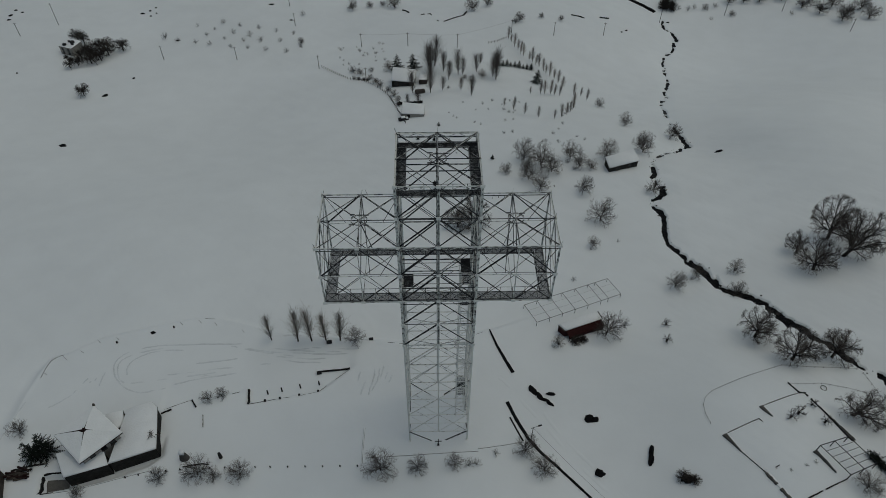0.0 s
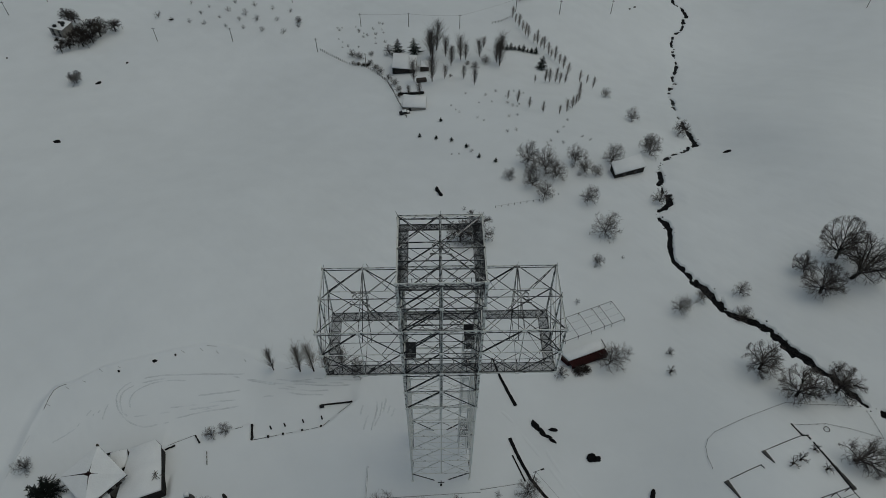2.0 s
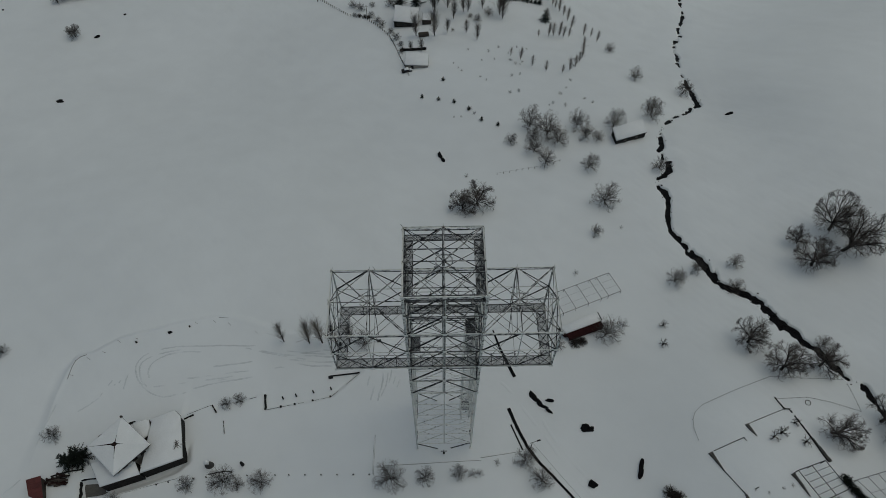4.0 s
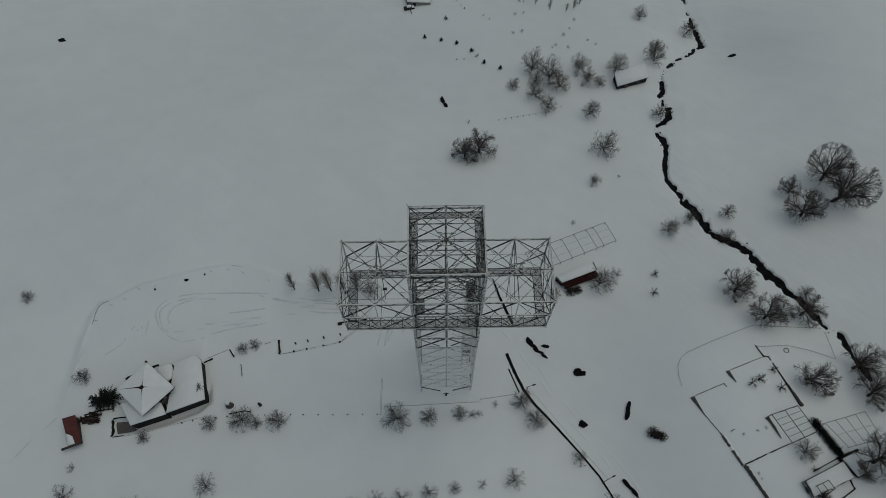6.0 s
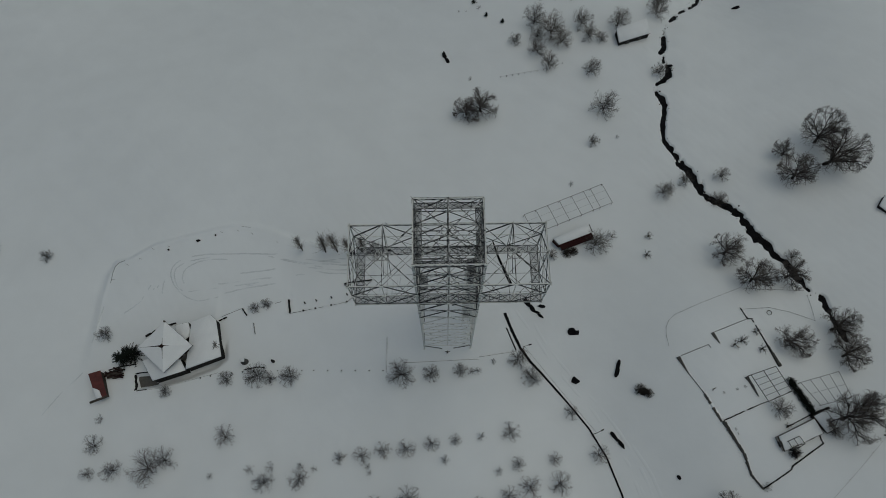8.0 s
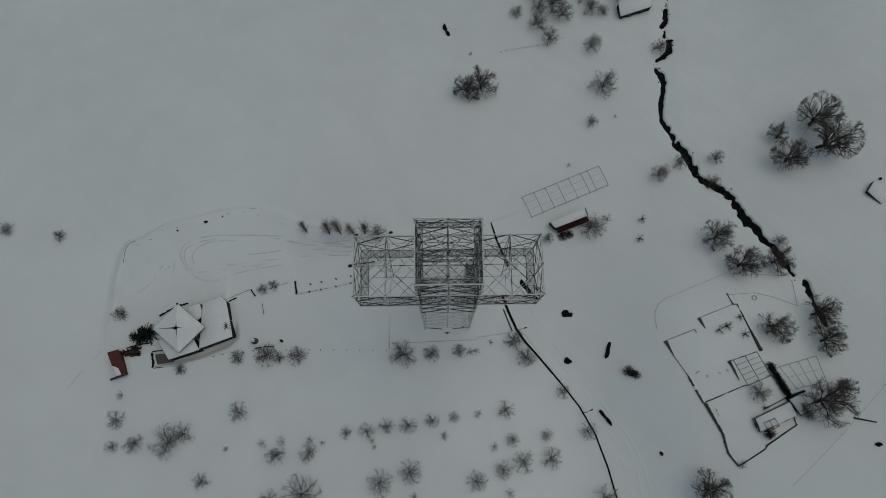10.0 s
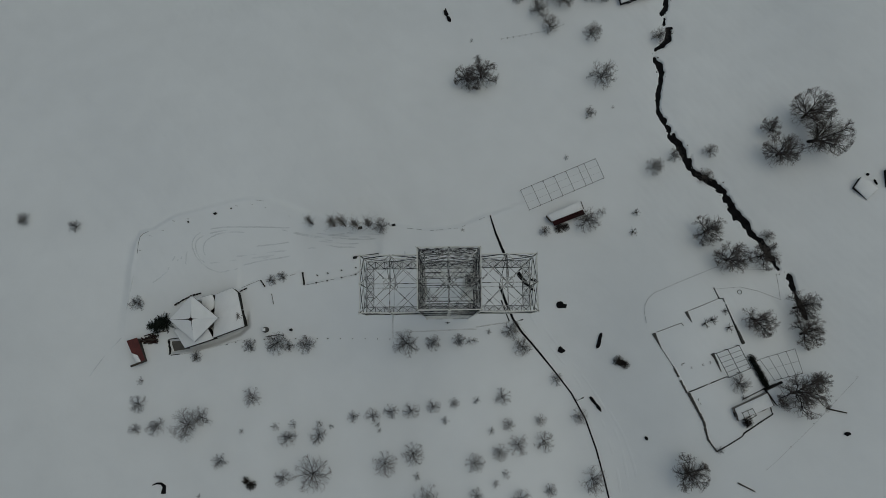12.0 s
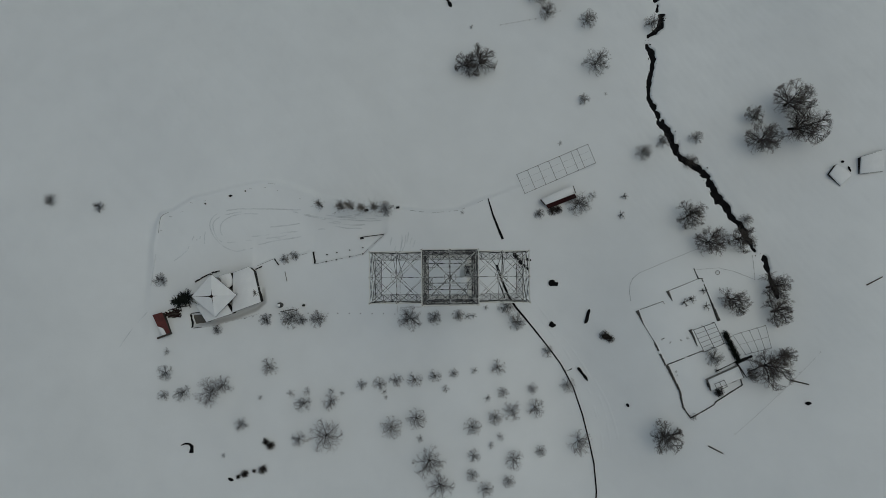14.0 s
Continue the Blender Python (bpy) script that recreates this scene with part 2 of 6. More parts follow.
def land(x, y, stream=True):
    x, y = np.asarray(x, float), np.asarray(y, float)
    z = hills(x, y)
    flat = 1 - 0.75 * np.exp(-(((x + 30) / 60) ** 2 + (y / 14) ** 2))
    z = z + flat * (0.3 * ripple(x, y * 0.6, 3, 34) + 0.06 * ripple(x, y * 0.7, 4, 9) + 0.02 * ripple(x, y, 5, 3.5))
    d, _, side = away(x, y, PLAZA_EDGE)
    out = np.where(side > 0, d, -d)
    z = z - 1.05 * smooth(-0.3, 1.5, out) * np.exp(-np.clip(out, 0, 200) / 9) + 0.16 * np.exp(-(d / 0.8) ** 2)
    # the step below the terrace and the sunken garden: low on the north side, rising again away from it
    for line, x0, x1, deep, reach in ((TERRACE_LIP, -63.5, -44.0, 0.6, 3.5), (GARDEN_LIP, -44.2, -20.5, 0.9, 4.5)):
        d, _, side = away(x, y, line)
        d = np.where(side > 0, d, 0)
        z = z - deep * smooth(0.0, 0.6, d) * np.exp(-d / reach) * smooth(x0 - 0.4, x0 + 0.4, x) * smooth(x1 + 1.5, x1 - 1.5, x)
    d = inside(x, y, ALLEY)
    z = z - 1.3 * smooth(-0.3, 1.3, d)
    d = inside(x, y, COURT)
    z = z - 1.2 * smooth(-0.25, 0.15, d)
    if stream:
        for seed, line in ((7, STREAM_TOP), (7, STREAM_UPPER), (8, STREAM_LOWER)):
            d, along, _ = away(x, y, line)
            w = np.interp(along, range(len(line)), [p[2] for p in line])
            w = w * ((0.46 if seed == 7 else 0.56) + (0.36 if seed == 7 else 0.22) * ripple(x, y, seed, 4.6) + (0.24 if seed == 7 else 0.2) * ripple(x, y, seed + 9, 1.9))
            z = z - 1.5 * smooth(w + 0.45, w - 0.15, d) * (w > 0.12) - 0.5 * smooth(6, 0, d)
    return z


# ---- building helpers ----
def mesh(name, verts, faces, mat, flat=True):
    me = bpy.data.meshes.new(name)
    me.from_pydata([tuple(v) for v in verts], [], faces)
    me.materials.append(mat)
    if not flat:
        me.polygons.foreach_set("use_smooth", [True] * len(me.polygons))
    me.update()
    return me


def part(name, data, parent=None, label="", m=None):
    """A mesh as one object under a thing; data: a mesh or (verts, faces, material)."""
    me = data if isinstance(data, bpy.types.Mesh) else mesh(name, *data)
    ob = new(name, me)
    if parent:
        ob.parent = parent
    if m is not None:
        ob.matrix_basis = m
    if label:
        tagged(ob, label)
    return ob


def thing(name, x, y, z, label, category, group="", turn=0.0, kind=""):
    ob = new(name)
    ob.matrix_basis = pose(x, y, z, 0, 0, turn)
    return tagged(ob, label, category, group, kind)


def box(x0, y0, z0, x1, y1, z1, bevel=0.0, vs=None, fs=None):
    """A block with chamfered upper edges; adds to vs and fs if they are given."""
    vs, fs = ([] if vs is None else vs), ([] if fs is None else fs)
    o = len(vs)
    e = min(bevel, (x1 - x0) / 3, (y1 - y0) / 3, (z1 - z0) / 2)
    rings = [(0, z0), (0, z1 - e), (e, z1)] if e > 0 else [(0, z0), (0, z1)]
    for i, z in rings:
        vs += [(x0 + i, y0 + i, z), (x1 - i, y0 + i, z), (x1 - i, y1 - i, z), (x0 + i, y1 - i, z)]
    fs.append((o + 3, o + 2, o + 1, o))
    for r in range(len(rings) - 1):
        for k in range(4):
            a, b = o + 4 * r + k, o + 4 * r + (k + 1) % 4
            fs.append((a, b, b + 4, a + 4))
    t = o + 4 * (len(rings) - 1)
    fs.append((t, t + 1, t + 2, t + 3))
    return vs, fs


def prism(points, z0, z1, inset=0.0, drop=0.0):
    """An upright block on a plan of points (counter-clockwise), its top edge rounded off by inset and drop."""
    n = len(points)
    cx, cy = sum(p[0] for p in points) / n, sum(p[1] for p in points) / n
    shrink = lambda p: (p[0] + (cx - p[0]) * inset / max(math.dist(p, (cx, cy)), 0.1), p[1] + (cy - p[1]) * inset / max(math.dist(p, (cx, cy)), 0.1))
    vs = [(*p, z0) for p in points] + [(*p, z1 - drop) for p in points]
    fs = [tuple(reversed(range(n)))] + [(k, (k + 1) % n, n + (k + 1) % n, n + k) for k in range(n)]
    top = n
    if inset:
        vs += [(*shrink(p), z1) for p in points]
        fs += [(n + k, n + (k + 1) % n, 2 * n + (k + 1) % n, 2 * n + k) for k in range(n)]
        top = 2 * n
    fs.append(tuple(range(top, top + n)))
    return vs, fs


def tube(vs, fs, a, b, ra, rb, sides=4):
    """A tapered stick from a to b."""
    a, b = Vector(a), Vector(b)
    q = (b - a).to_track_quat("Z", "Y")
    o = len(vs)
    for p, r in ((a, ra), (b, rb)):
        for k in range(sides):
            w = math.tau * k / sides
            vs.append(p + q @ Vector((r * math.cos(w), r * math.sin(w), 0)))
    for k in range(sides):
        fs.append((o + k, o + (k + 1) % sides, o + sides + (k + 1) % sides, o + sides + k))
    fs.append(tuple(range(o + sides, o + 2 * sides)))


def cord(points, r, sides=3):
    """One unbroken wire through a line of points."""
    pts, vs, fs = [Vector(p) for p in points], [], []
    for k, p in enumerate(pts):
        q = (pts[min(k + 1, len(pts) - 1)] - pts[max(k - 1, 0)]).to_track_quat("Z", "Y")
        vs += [p + q @ Vector((r * math.cos(math.tau * j / sides), r * math.sin(math.tau * j / sides), 0)) for j in range(sides)]
        if k:
            o = sides * (k - 1)
            fs += [(o + j, o + (j + 1) % sides, o + sides + (j + 1) % sides, o + sides + j) for j in range(sides)]
    return vs, fs


def ribbon(line, half, lift, depth, rough=0.0, seed=1, step=0.8):
    """A low wall along a line of (x, y): half its width, height over the land, and how far it goes down."""
    r, pts = random.Random(seed), []
    for a, b in zip(line, line[1:]):
        n = max(1, int(math.dist(a, b) / step))
        pts += [(a[0] + (b[0] - a[0]) * k / n, a[1] + (b[1] - a[1]) * k / n) for k in range(n)]
    pts.append(line[-1])
    vs, fs = [], []
    for k, p in enumerate(pts):
        q0, q1 = pts[max(k - 1, 0)], pts[min(k + 1, len(pts) - 1)]
        dx, dy = q1[0] - q0[0], q1[1] - q0[1]
        l = math.hypot(dx, dy) or 1
        nx, ny = -dy / l, dx / l
        u = k / max(len(pts) - 1, 1)
        h = half(u) if callable(half) else half
        z = gz(*p)
        up = lift * (1 + r.uniform(-rough, rough))
        h1, h2 = h * (1 + r.uniform(-rough, rough)), h * (1 + r.uniform(-rough, rough))
        e = min(0.12, h * 0.4)
        vs += [(p[0] + nx * h1, p[1] + ny * h1, z - depth), (p[0] + nx * h1, p[1] + ny * h1, z + up - e), (p[0] + nx * (h1 - e), p[1] + ny * (h1 - e), z + up),
               (p[0] - nx * (h2 - e), p[1] - ny * (h2 - e), z + up), (p[0] - nx * h2, p[1] - ny * h2, z + up - e), (p[0] - nx * h2, p[1] - ny * h2, z - depth)]
        if k:
            o = 6 * (k - 1)
            fs += [(o + j, o + j + 6, o + j + 7, o + j + 1) for j in range(5)]
    m = len(vs) - 6
    fs += [(0, 1, 2, 3, 4, 5), (m + 5, m + 4, m + 3, m + 2, m + 1, m)]
    return vs, fs


# ---- the ground ----
def spaced(*stretches):
    """Coordinates in even steps: (start, step) ..., end."""
    out = []
    for (a, s), (b, _) in zip(stretches, stretches[1:]):
        n = max(1, round((b - a) / s))
        out += [a + (b - a) * k / n for k in range(n)]
    return np.array(out + [stretches[-1][0]])


far = [380, 460, 580, 760, 1050, 1500, 2200, 3500]
gx = np.r_[[-v for v in reversed(far)], spaced((-300, 4), (-170, 1.3), (-98, 0.6), (-14, 1.3), (60, 0.38), (112, 0.5), (142, 1.3), (170, 4), (300, 0)), far]
gy = np.r_[[-3500, -2000, -1000, -500, -260, -160], spaced((-110, 3), (-75, 1.3), (-20, 0.42), (100, 0.7), (290, 1.5), (310, 4), (360, 0)), [430, 560, 800, 1200, 2000, 3500]]
GX, GY = np.meshgrid(gx, gy)
GZ = land(GX, GY)
keep = np.exp(-np.clip(np.hypot(GX, GY - 100) - 330, 0, None) / 260)
GZ = GZ * keep + (1 - keep) * -30
nx = len(gx)
gv = np.stack([GX.ravel(), GY.ravel(), GZ.ravel()], 1)
ii = (np.arange(len(gy) - 1)[:, None] * nx + np.arange(nx - 1)[None]).ravel()
gf = np.stack([ii, ii + 1, ii + nx + 1, ii + nx], 1)
ground_mesh = mesh("ground", gv.tolist(), gf.tolist(), SNOW, False)
tagged(part("ground", ground_mesh), "snow-covered hillside of meadows and terraces", "ground", kind="structure")


def gz(x, y):
    """Height of the snow at a place."""
    i = min(max(int(np.searchsorted(gx, x)) - 1, 0), len(gx) - 2)
    j = min(max(int(np.searchsorted(gy, y)) - 1, 0), len(gy) - 2)
    u, v = (x - gx[i]) / (gx[i + 1] - gx[i]), (y - gy[j]) / (gy[j + 1] - gy[j])
    return float((GZ[j, i] * (1 - u) + GZ[j, i + 1] * u) * (1 - v) + (GZ[j + 1, i] * (1 - u) + GZ[j + 1, i + 1] * u) * v)


def stream_bed(line, name):
    vs, fs = [], []
    pts = []
    for a, b in zip(line, line[1:]):
        n = max(1, int(math.dist(a[:2], b[:2]) / 1.5))
        pts += [tuple(a[j] + (b[j] - a[j]) * k / n for j in range(3)) for k in range(n)]
    pts.append(line[-1])
    for k, p in enumerate(pts):
        q0, q1 = pts[max(k - 1, 0)], pts[min(k + 1, len(pts) - 1)]
        dx, dy = q1[0] - q0[0], q1[1] - q0[1]
        l = math.hypot(dx, dy) or 1
        w = 1.7 * p[2] + 0.6
        z = float(land(p[0], p[1], False)) - 1.05
        for s in (-1, 0, 1):
            vs.append((p[0] - dy / l * w * s, p[1] + dx / l * w * s, z + 0.18 * abs(s)))
        if k:
            o = 3 * (k - 1)
            fs += [(o, o + 3, o + 4, o + 1), (o + 1, o + 4, o + 5, o + 2)]
    return part(name, (vs, fs, WATER, False))


tagged(stream_bed(STREAM_TOP, "water"), "dark trickle of stream in deep snow", "stream", kind="structure")
tagged(stream_bed(STREAM_UPPER, "water"), "dark narrow stream cut through deep snow", "stream", kind="structure")
tagged(stream_bed(STREAM_LOWER, "water"), "dark meltwater stream winding between snow banks", "stream", kind="structure")

# ---- the lattice cross ----
XL, XR, YF, YB = -6.15, 6.25, -6.2, 6.0
X0, Y0 = (XL + XR) / 2, (YF + YB) / 2
AL, AR = -18.8, 18.8
TOP, ARM_T, ARM_B = 72.8, 60.4, 47.3
ARM_M, TOP_M = (ARM_T + ARM_B) / 2, (TOP + ARM_T) / 2
LEVELS = [TOP, TOP_M, ARM_T, ARM_M, ARM_B, 41.0, 34.8, 28.6, 22.4, 16.2, 10.0, 3.0]
tower = thing("lattice_cross", X0, Y0, gz(X0, Y0), "giant cross-shaped steel lattice tower with rime-covered members", "tower")
TB = tower.matrix_basis.inverted()
_sections = {}


def section(mat):
    """An angle bar one metre long and one wide, along z."""
    if mat.name not in _sections:
        t = 0.22
        prof = [(-0.5, -0.5), (0.5, -0.5), (0.5, -0.5 + t), (-0.5 + t, -0.5 + t), (-0.5 + t, 0.5), (-0.5, 0.5)]
        vs = [(*p, z) for z in (0, 1) for p in prof]
        fs = [(k, (k + 1) % 6, 6 + (k + 1) % 6, 6 + k) for k in range(6)] + [(5, 4, 3, 2, 1, 0), (6, 7, 8, 9, 10, 11)]
        _sections[mat.name] = mesh("angle_bar", vs, fs, mat)
    return _sections[mat.name]


def bar(name, a, b, width, mat=None, spin=0.0, parent=None, base=None):
    """A straight steel member from a to b."""
    a, b = Vector(a), Vector(b)
    q = (b - a).to_track_quat("Z", "Y")
    m = Matrix.LocRotScale(a, q, None) @ pose(0, 0, 0, 0, 0, spin) @ Matrix.Diagonal((width, width, (b - a).length, 1))
    return part(name, section(mat or STEEL), parent or tower, m=(TB if base is None else base) @ m)


def mid(a, b):
    return tuple((p + q) / 2 for p, q in zip(a, b))


# legs and middle posts
for x, y, s in ((XL, YF, 0), (XR, YF, 90), (XR, YB, 180), (XL, YB, 270)):
    g = gz(x, y)
    bar("leg", (x, y, 34.8), (x, y, TOP), 0.46, STEEL_LEG, s)
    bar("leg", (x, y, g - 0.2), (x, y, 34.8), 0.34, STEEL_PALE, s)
    vs, fs = box(-0.3, -0.3, -0.5, 0.3, 0.3, 0.1, 0.06)
    part("footing", (vs, fs, STEEL_PALE), tower, m=TB @ pose(x, y, g))
for x, y in ((X0, YF), (X0, YB), (XL, Y0), (XR, Y0)):
    bar("middle_post", (x, y, 34.8), (x, y, TOP), 0.26, STEEL_LEG, 45)
    bar("middle_post", (x, y, 3.0), (x, y, 34.8), 0.2, STEEL_PALE, 45)

# rings of chords and the braces between them
faces = [((XL, YF), (XR, YF)), ((XR, YF), (XR, YB)), ((XR, YB), (XL, YB)), ((XL, YB), (XL, YF))]
for n, z in enumerate(LEVELS):
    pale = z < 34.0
    for (ax, ay), (bx, by) in faces:
        a, b = (ax, ay, z), (bx, by, z)
        c = mid(a, b)
        main = z in (TOP, ARM_T, ARM_B, 34.8)
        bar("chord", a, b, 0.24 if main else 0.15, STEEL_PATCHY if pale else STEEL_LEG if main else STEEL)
        if main and z > 40:
            bar("chord", (ax, ay, z - 0.75), (bx, by, z - 0.75), 0.16, STEEL)
        if n + 1 < len(LEVELS):
            w = LEVELS[n + 1]
            la, lb, lc = (ax, ay, w), (bx, by, w), (c[0], c[1], w)
            k = STEEL_PATCHY if z < 40 else STEEL
            th = 0.12 if z < 34 else 0.15 if z < 40 else 0.2
            if z > ARM_B + 1:
                bar("brace", c, la, 0.17, k)
                bar("brace", c, lb, 0.17, k)
                bar("thin_brace", a, lc, 0.085, k)
                bar("thin_brace", b, lc, 0.085, k)
            else:
                bar("brace", c, la, th, k)
                bar("brace", c, lb, th, k)
                bar("thin_brace", mid(a, c), mid(mid(c, la), c), 0.065, k)
                if z < 34.7:
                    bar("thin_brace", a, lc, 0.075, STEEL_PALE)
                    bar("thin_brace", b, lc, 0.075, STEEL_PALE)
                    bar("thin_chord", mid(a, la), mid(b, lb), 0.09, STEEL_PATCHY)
                bar("thin_brace", mid(mid(c, la), la), lc if z > 35 else mid(la, lc), 0.065, k)
                bar("thin_brace", mid(mid(c, lb), lb), lc if z > 35 else mid(lb, lc), 0.065, k)
# splayed lowest braces
for (ax, ay), (bx, by) in faces:
    a, b = (ax, ay, 3.0), (bx, by, 3.0)
    f = mid(a, b)
    g = gz(f[0], f[1])
    bar("foot_brace", a, (ax + (bx - ax) * 0.38, ay + (by - ay) * 0.38, g), 0.2, STEEL)
    bar("foot_brace", b, (bx + (ax - bx) * 0.38, by + (ay - by) * 0.38, g), 0.2, STEEL)


def lid(x0, x1, y0, y1, z, ring=True, w=0.17):
    """A level frame: diagonals, cross lines, a diamond and a small octagon in its middle."""
    cx, cy = (x0 + x1) / 2, (y0 + y1) / 2
    for x, y in ((x0, y0), (x1, y0), (x1, y1), (x0, y1)):
        bar("diagonal", (x, y, z), (cx, cy, z), w, STEEL)
    bar("cross_tie", (x0, cy, z), (x1, cy, z), w, STEEL)
    bar("cross_tie", (cx, y0, z), (cx, y1, z), w, STEEL)
    es = [(cx, y0, z), (x1, cy, z), (cx, y1, z), (x0, cy, z)]
    for k in range(4):
        bar("diamond_tie", es[k], es[(k + 1) % 4], 0.11, STEEL)
    if ring:
        for k in range(8):
            a, b = math.tau * (k + 0.5) / 8, math.tau * (k + 1.5) / 8
            bar("ring_bar", (cx + 1.3 * math.cos(a), cy + 1.15 * math.sin(a), z + 0.05), (cx + 1.3 * math.cos(b), cy + 1.15 * math.sin(b), z + 0.05), 0.18, STEEL_RING)
        for sx, sy in ((1, 1), (1, -1), (-1, 1), (-1, -1)):
            bar("ring_spur", (cx + sx * 0.75, cy + sy * 1.15, z + 0.1), (cx + sx * 1.55, cy + sy * 1.15, z + 0.1), 0.2, STEEL_RING)


lid(XL, XR, YF, YB, TOP, True, 0.18)
lid(XL, XR, YF, YB, ARM_T, False, 0.14)
lid(XL, XR, YF, YB, ARM_B, False, 0.14)
bar("cross_tie", (XL, YF, TOP_M), (XR, YF, TOP_M), 0.2)
bar("cross_tie", (XL, Y0 - 1.3, TOP_M + 5), (XR, Y0 - 1.3, TOP_M + 5), 0.2)
for x0, x1 in ((AL, XL), (XR, AR)):
    cx, out = (x0 + x1) / 2, (x0 if x0 == AL else x1)
    lid(x0, x1, YF, YB, ARM_T)
    lid(x0, x1, YF, YB, ARM_B, False, 0.1)
    for y in (YF, YB):
        bar("arm_chord", (x0, y, ARM_T), (x1, y, ARM_T), 0.24, STEEL_LEG)
        bar("arm_chord", (x0, y, ARM_T - 0.55), (x1, y, ARM_T - 0.55), 0.16, STEEL)
        bar("arm_chord", (x0, y, ARM_M), (x1, y, ARM_M), 0.15, STEEL_LEG)
        bar("arm_chord", (x0, y, ARM_B), (x1, y, ARM_B), 0.24, STEEL_LEG)
        bar("arm_post", (cx, y, ARM_B), (cx, y, ARM_T), 0.14, STEEL_LEG)
        bar("arm_post", (out, y, ARM_B), (out, y, ARM_T), 0.26, STEEL_LEG)
        for e in (x0, x1):
            bar("arm_brace", (cx, y, ARM_T), (e, y, ARM_M), 0.19, STEEL)
            bar("arm_brace", (e, y, ARM_M), (cx, y, ARM_B), 0.15, STEEL)
            bar("arm_thin_brace", (e, y, ARM_T), ((e + cx) / 2, y, ARM_M), 0.075, STEEL)
            bar("arm_thin_brace", (cx, y, ARM_M), (e, y, ARM_B), 0.075, STEEL)
    # end wall of the arm
    c = Y0
    for z in (ARM_T, ARM_M, ARM_B):
        bar("end_chord", (out, YF, z), (out, YB, z), 0.24 if z != ARM_M else 0.15, STEEL_LEG)
    bar("end_post", (out, c, ARM_B), (out, c, ARM_T), 0.2, STEEL_LEG)
    for y in (YF, YB):
        bar("end_brace", (out, c, ARM_T), (out, y, ARM_M), 0.15)
        bar("end_brace", (out, y, ARM_M), (out, c, ARM_B), 0.15)
        bar("end_brace", (out, y, ARM_T), (out, c, ARM_M), 0.08)
        bar("end_brace", (out, c, ARM_M), (out, y, ARM_B), 0.08)
    # hangers from the middle of the upper frame
    for dx in (-1.6, 1.6):
        bar("hanger", (cx, c, ARM_T), (cx + dx, YB - 1.7, ARM_B), 0.12, STEEL)
        bar("hanger", (cx, YB, ARM_T), (cx + dx * 0.5, c, ARM_B), 0.11, STEEL)
# gusset plates on the nodes of the windward faces
vs, fs = box(-0.34, -0.04, -0.3, 0.34, 0.04, 0.3)
GUSSET = mesh("gusset", vs, fs, STEEL_PALE)
for z in LEVELS[:7]:
    for x in (XL, X0, XR):
        part("gusset", GUSSET, tower, m=TB @ pose(x, YF - 0.16, z))
for z in (ARM_T, ARM_M, ARM_B):
    for x in (AL, (AL + XL) / 2, (AR + XR) / 2, AR):
        part("gusset", GUSSET, tower, m=TB @ pose(x, YF - 0.16, z))
for y in (YF, Y0, YB):
    for x in (AL - 0.2, AR + 0.2):
        part("gusset", GUSSET, tower, m=TB @ pose(x, y, ARM_T, 0, 0, 90))
# small masts on the upper frame
for x, y, z, dx in ((X0, YB, TOP, 0.1), (XL, YB, TOP, -0.5), ((AL + XL) / 2, YB, ARM_T, 0.4), ((AL + XL) / 2 + 1, YB, ARM_T, -0.5), (AL, YB, ARM_T, 0.5),
                    ((AR + XR) / 2, YB, ARM_T, 0.1), (AL, Y0, ARM_T, -0.2), (AR, Y0, ARM_T, 0.2), (AL, YF, ARM_T, -0.4), (AR, YF, ARM_T, 0.4)):
    bar("mast", (x, y, z), (x + dx * 0.6, y, z + 1.0), 0.07, STEEL_LEG)

# walkways: gratings of upright slats, with kick plates, posts and rails
PANEL = 2.09


def grating(length, width, gap, deep, across=False):
    """A pressed grating: slats and rim cut from one sheet of some depth, with crossed ties below."""
    span, run = (length, width) if across else (width, length)
    n = max(2, int(span / gap))
    us = [-span / 2]
    for k in range(n + 1):
        u = -span / 2 + span * k / n
        us += [u - 0.014, u + 0.014] if 0 < k < n else [u + 0.05] if k == 0 else [u - 0.05, u]
    vs_ = [-run / 2, -run / 2 + 0.05, run / 2 - 0.05, run / 2]
    at, vs, fs = {}, [], []

    def corner(i, j, z):
        if (i, j, z) not in at:
            at[i, j, z] = len(vs)
            vs.append((us[i], vs_[j], z) if across else (vs_[j], us[i], z))
        return at[i, j, z]

    solid = {(i, j) for i in range(len(us) - 1) for j in range(3) if j != 1 or i % 2 == 0}
    for i, j in sorted(solid):
        ring = [(i, j), (i + 1, j), (i + 1, j + 1), (i, j + 1)]
        fs.append(tuple(corner(*p, 0.0) for p in ring))
        fs.append(tuple(corner(*p, -deep) for p in reversed(ring)))
        for k, step in enumerate(((0, -1), (1, 0), (0, 1), (-1, 0))):
            if (i + step[0], j + step[1]) not in solid:
                p, q = ring[k], ring[(k + 1) % 4]
                fs.append((corner(*q, 0.0), corner(*p, 0.0), corner(*p, -deep), corner(*q, -deep)))
    tube(vs, fs, (-length / 2, -width / 2, -0.1), (length / 2, width / 2, -0.1), 0.05, 0.05)
    tube(vs, fs, (-length / 2, width / 2, -0.1), (length / 2, -width / 2, -0.1), 0.05, 0.05)
    return mesh("walkway_panel", vs, fs, GRATE)


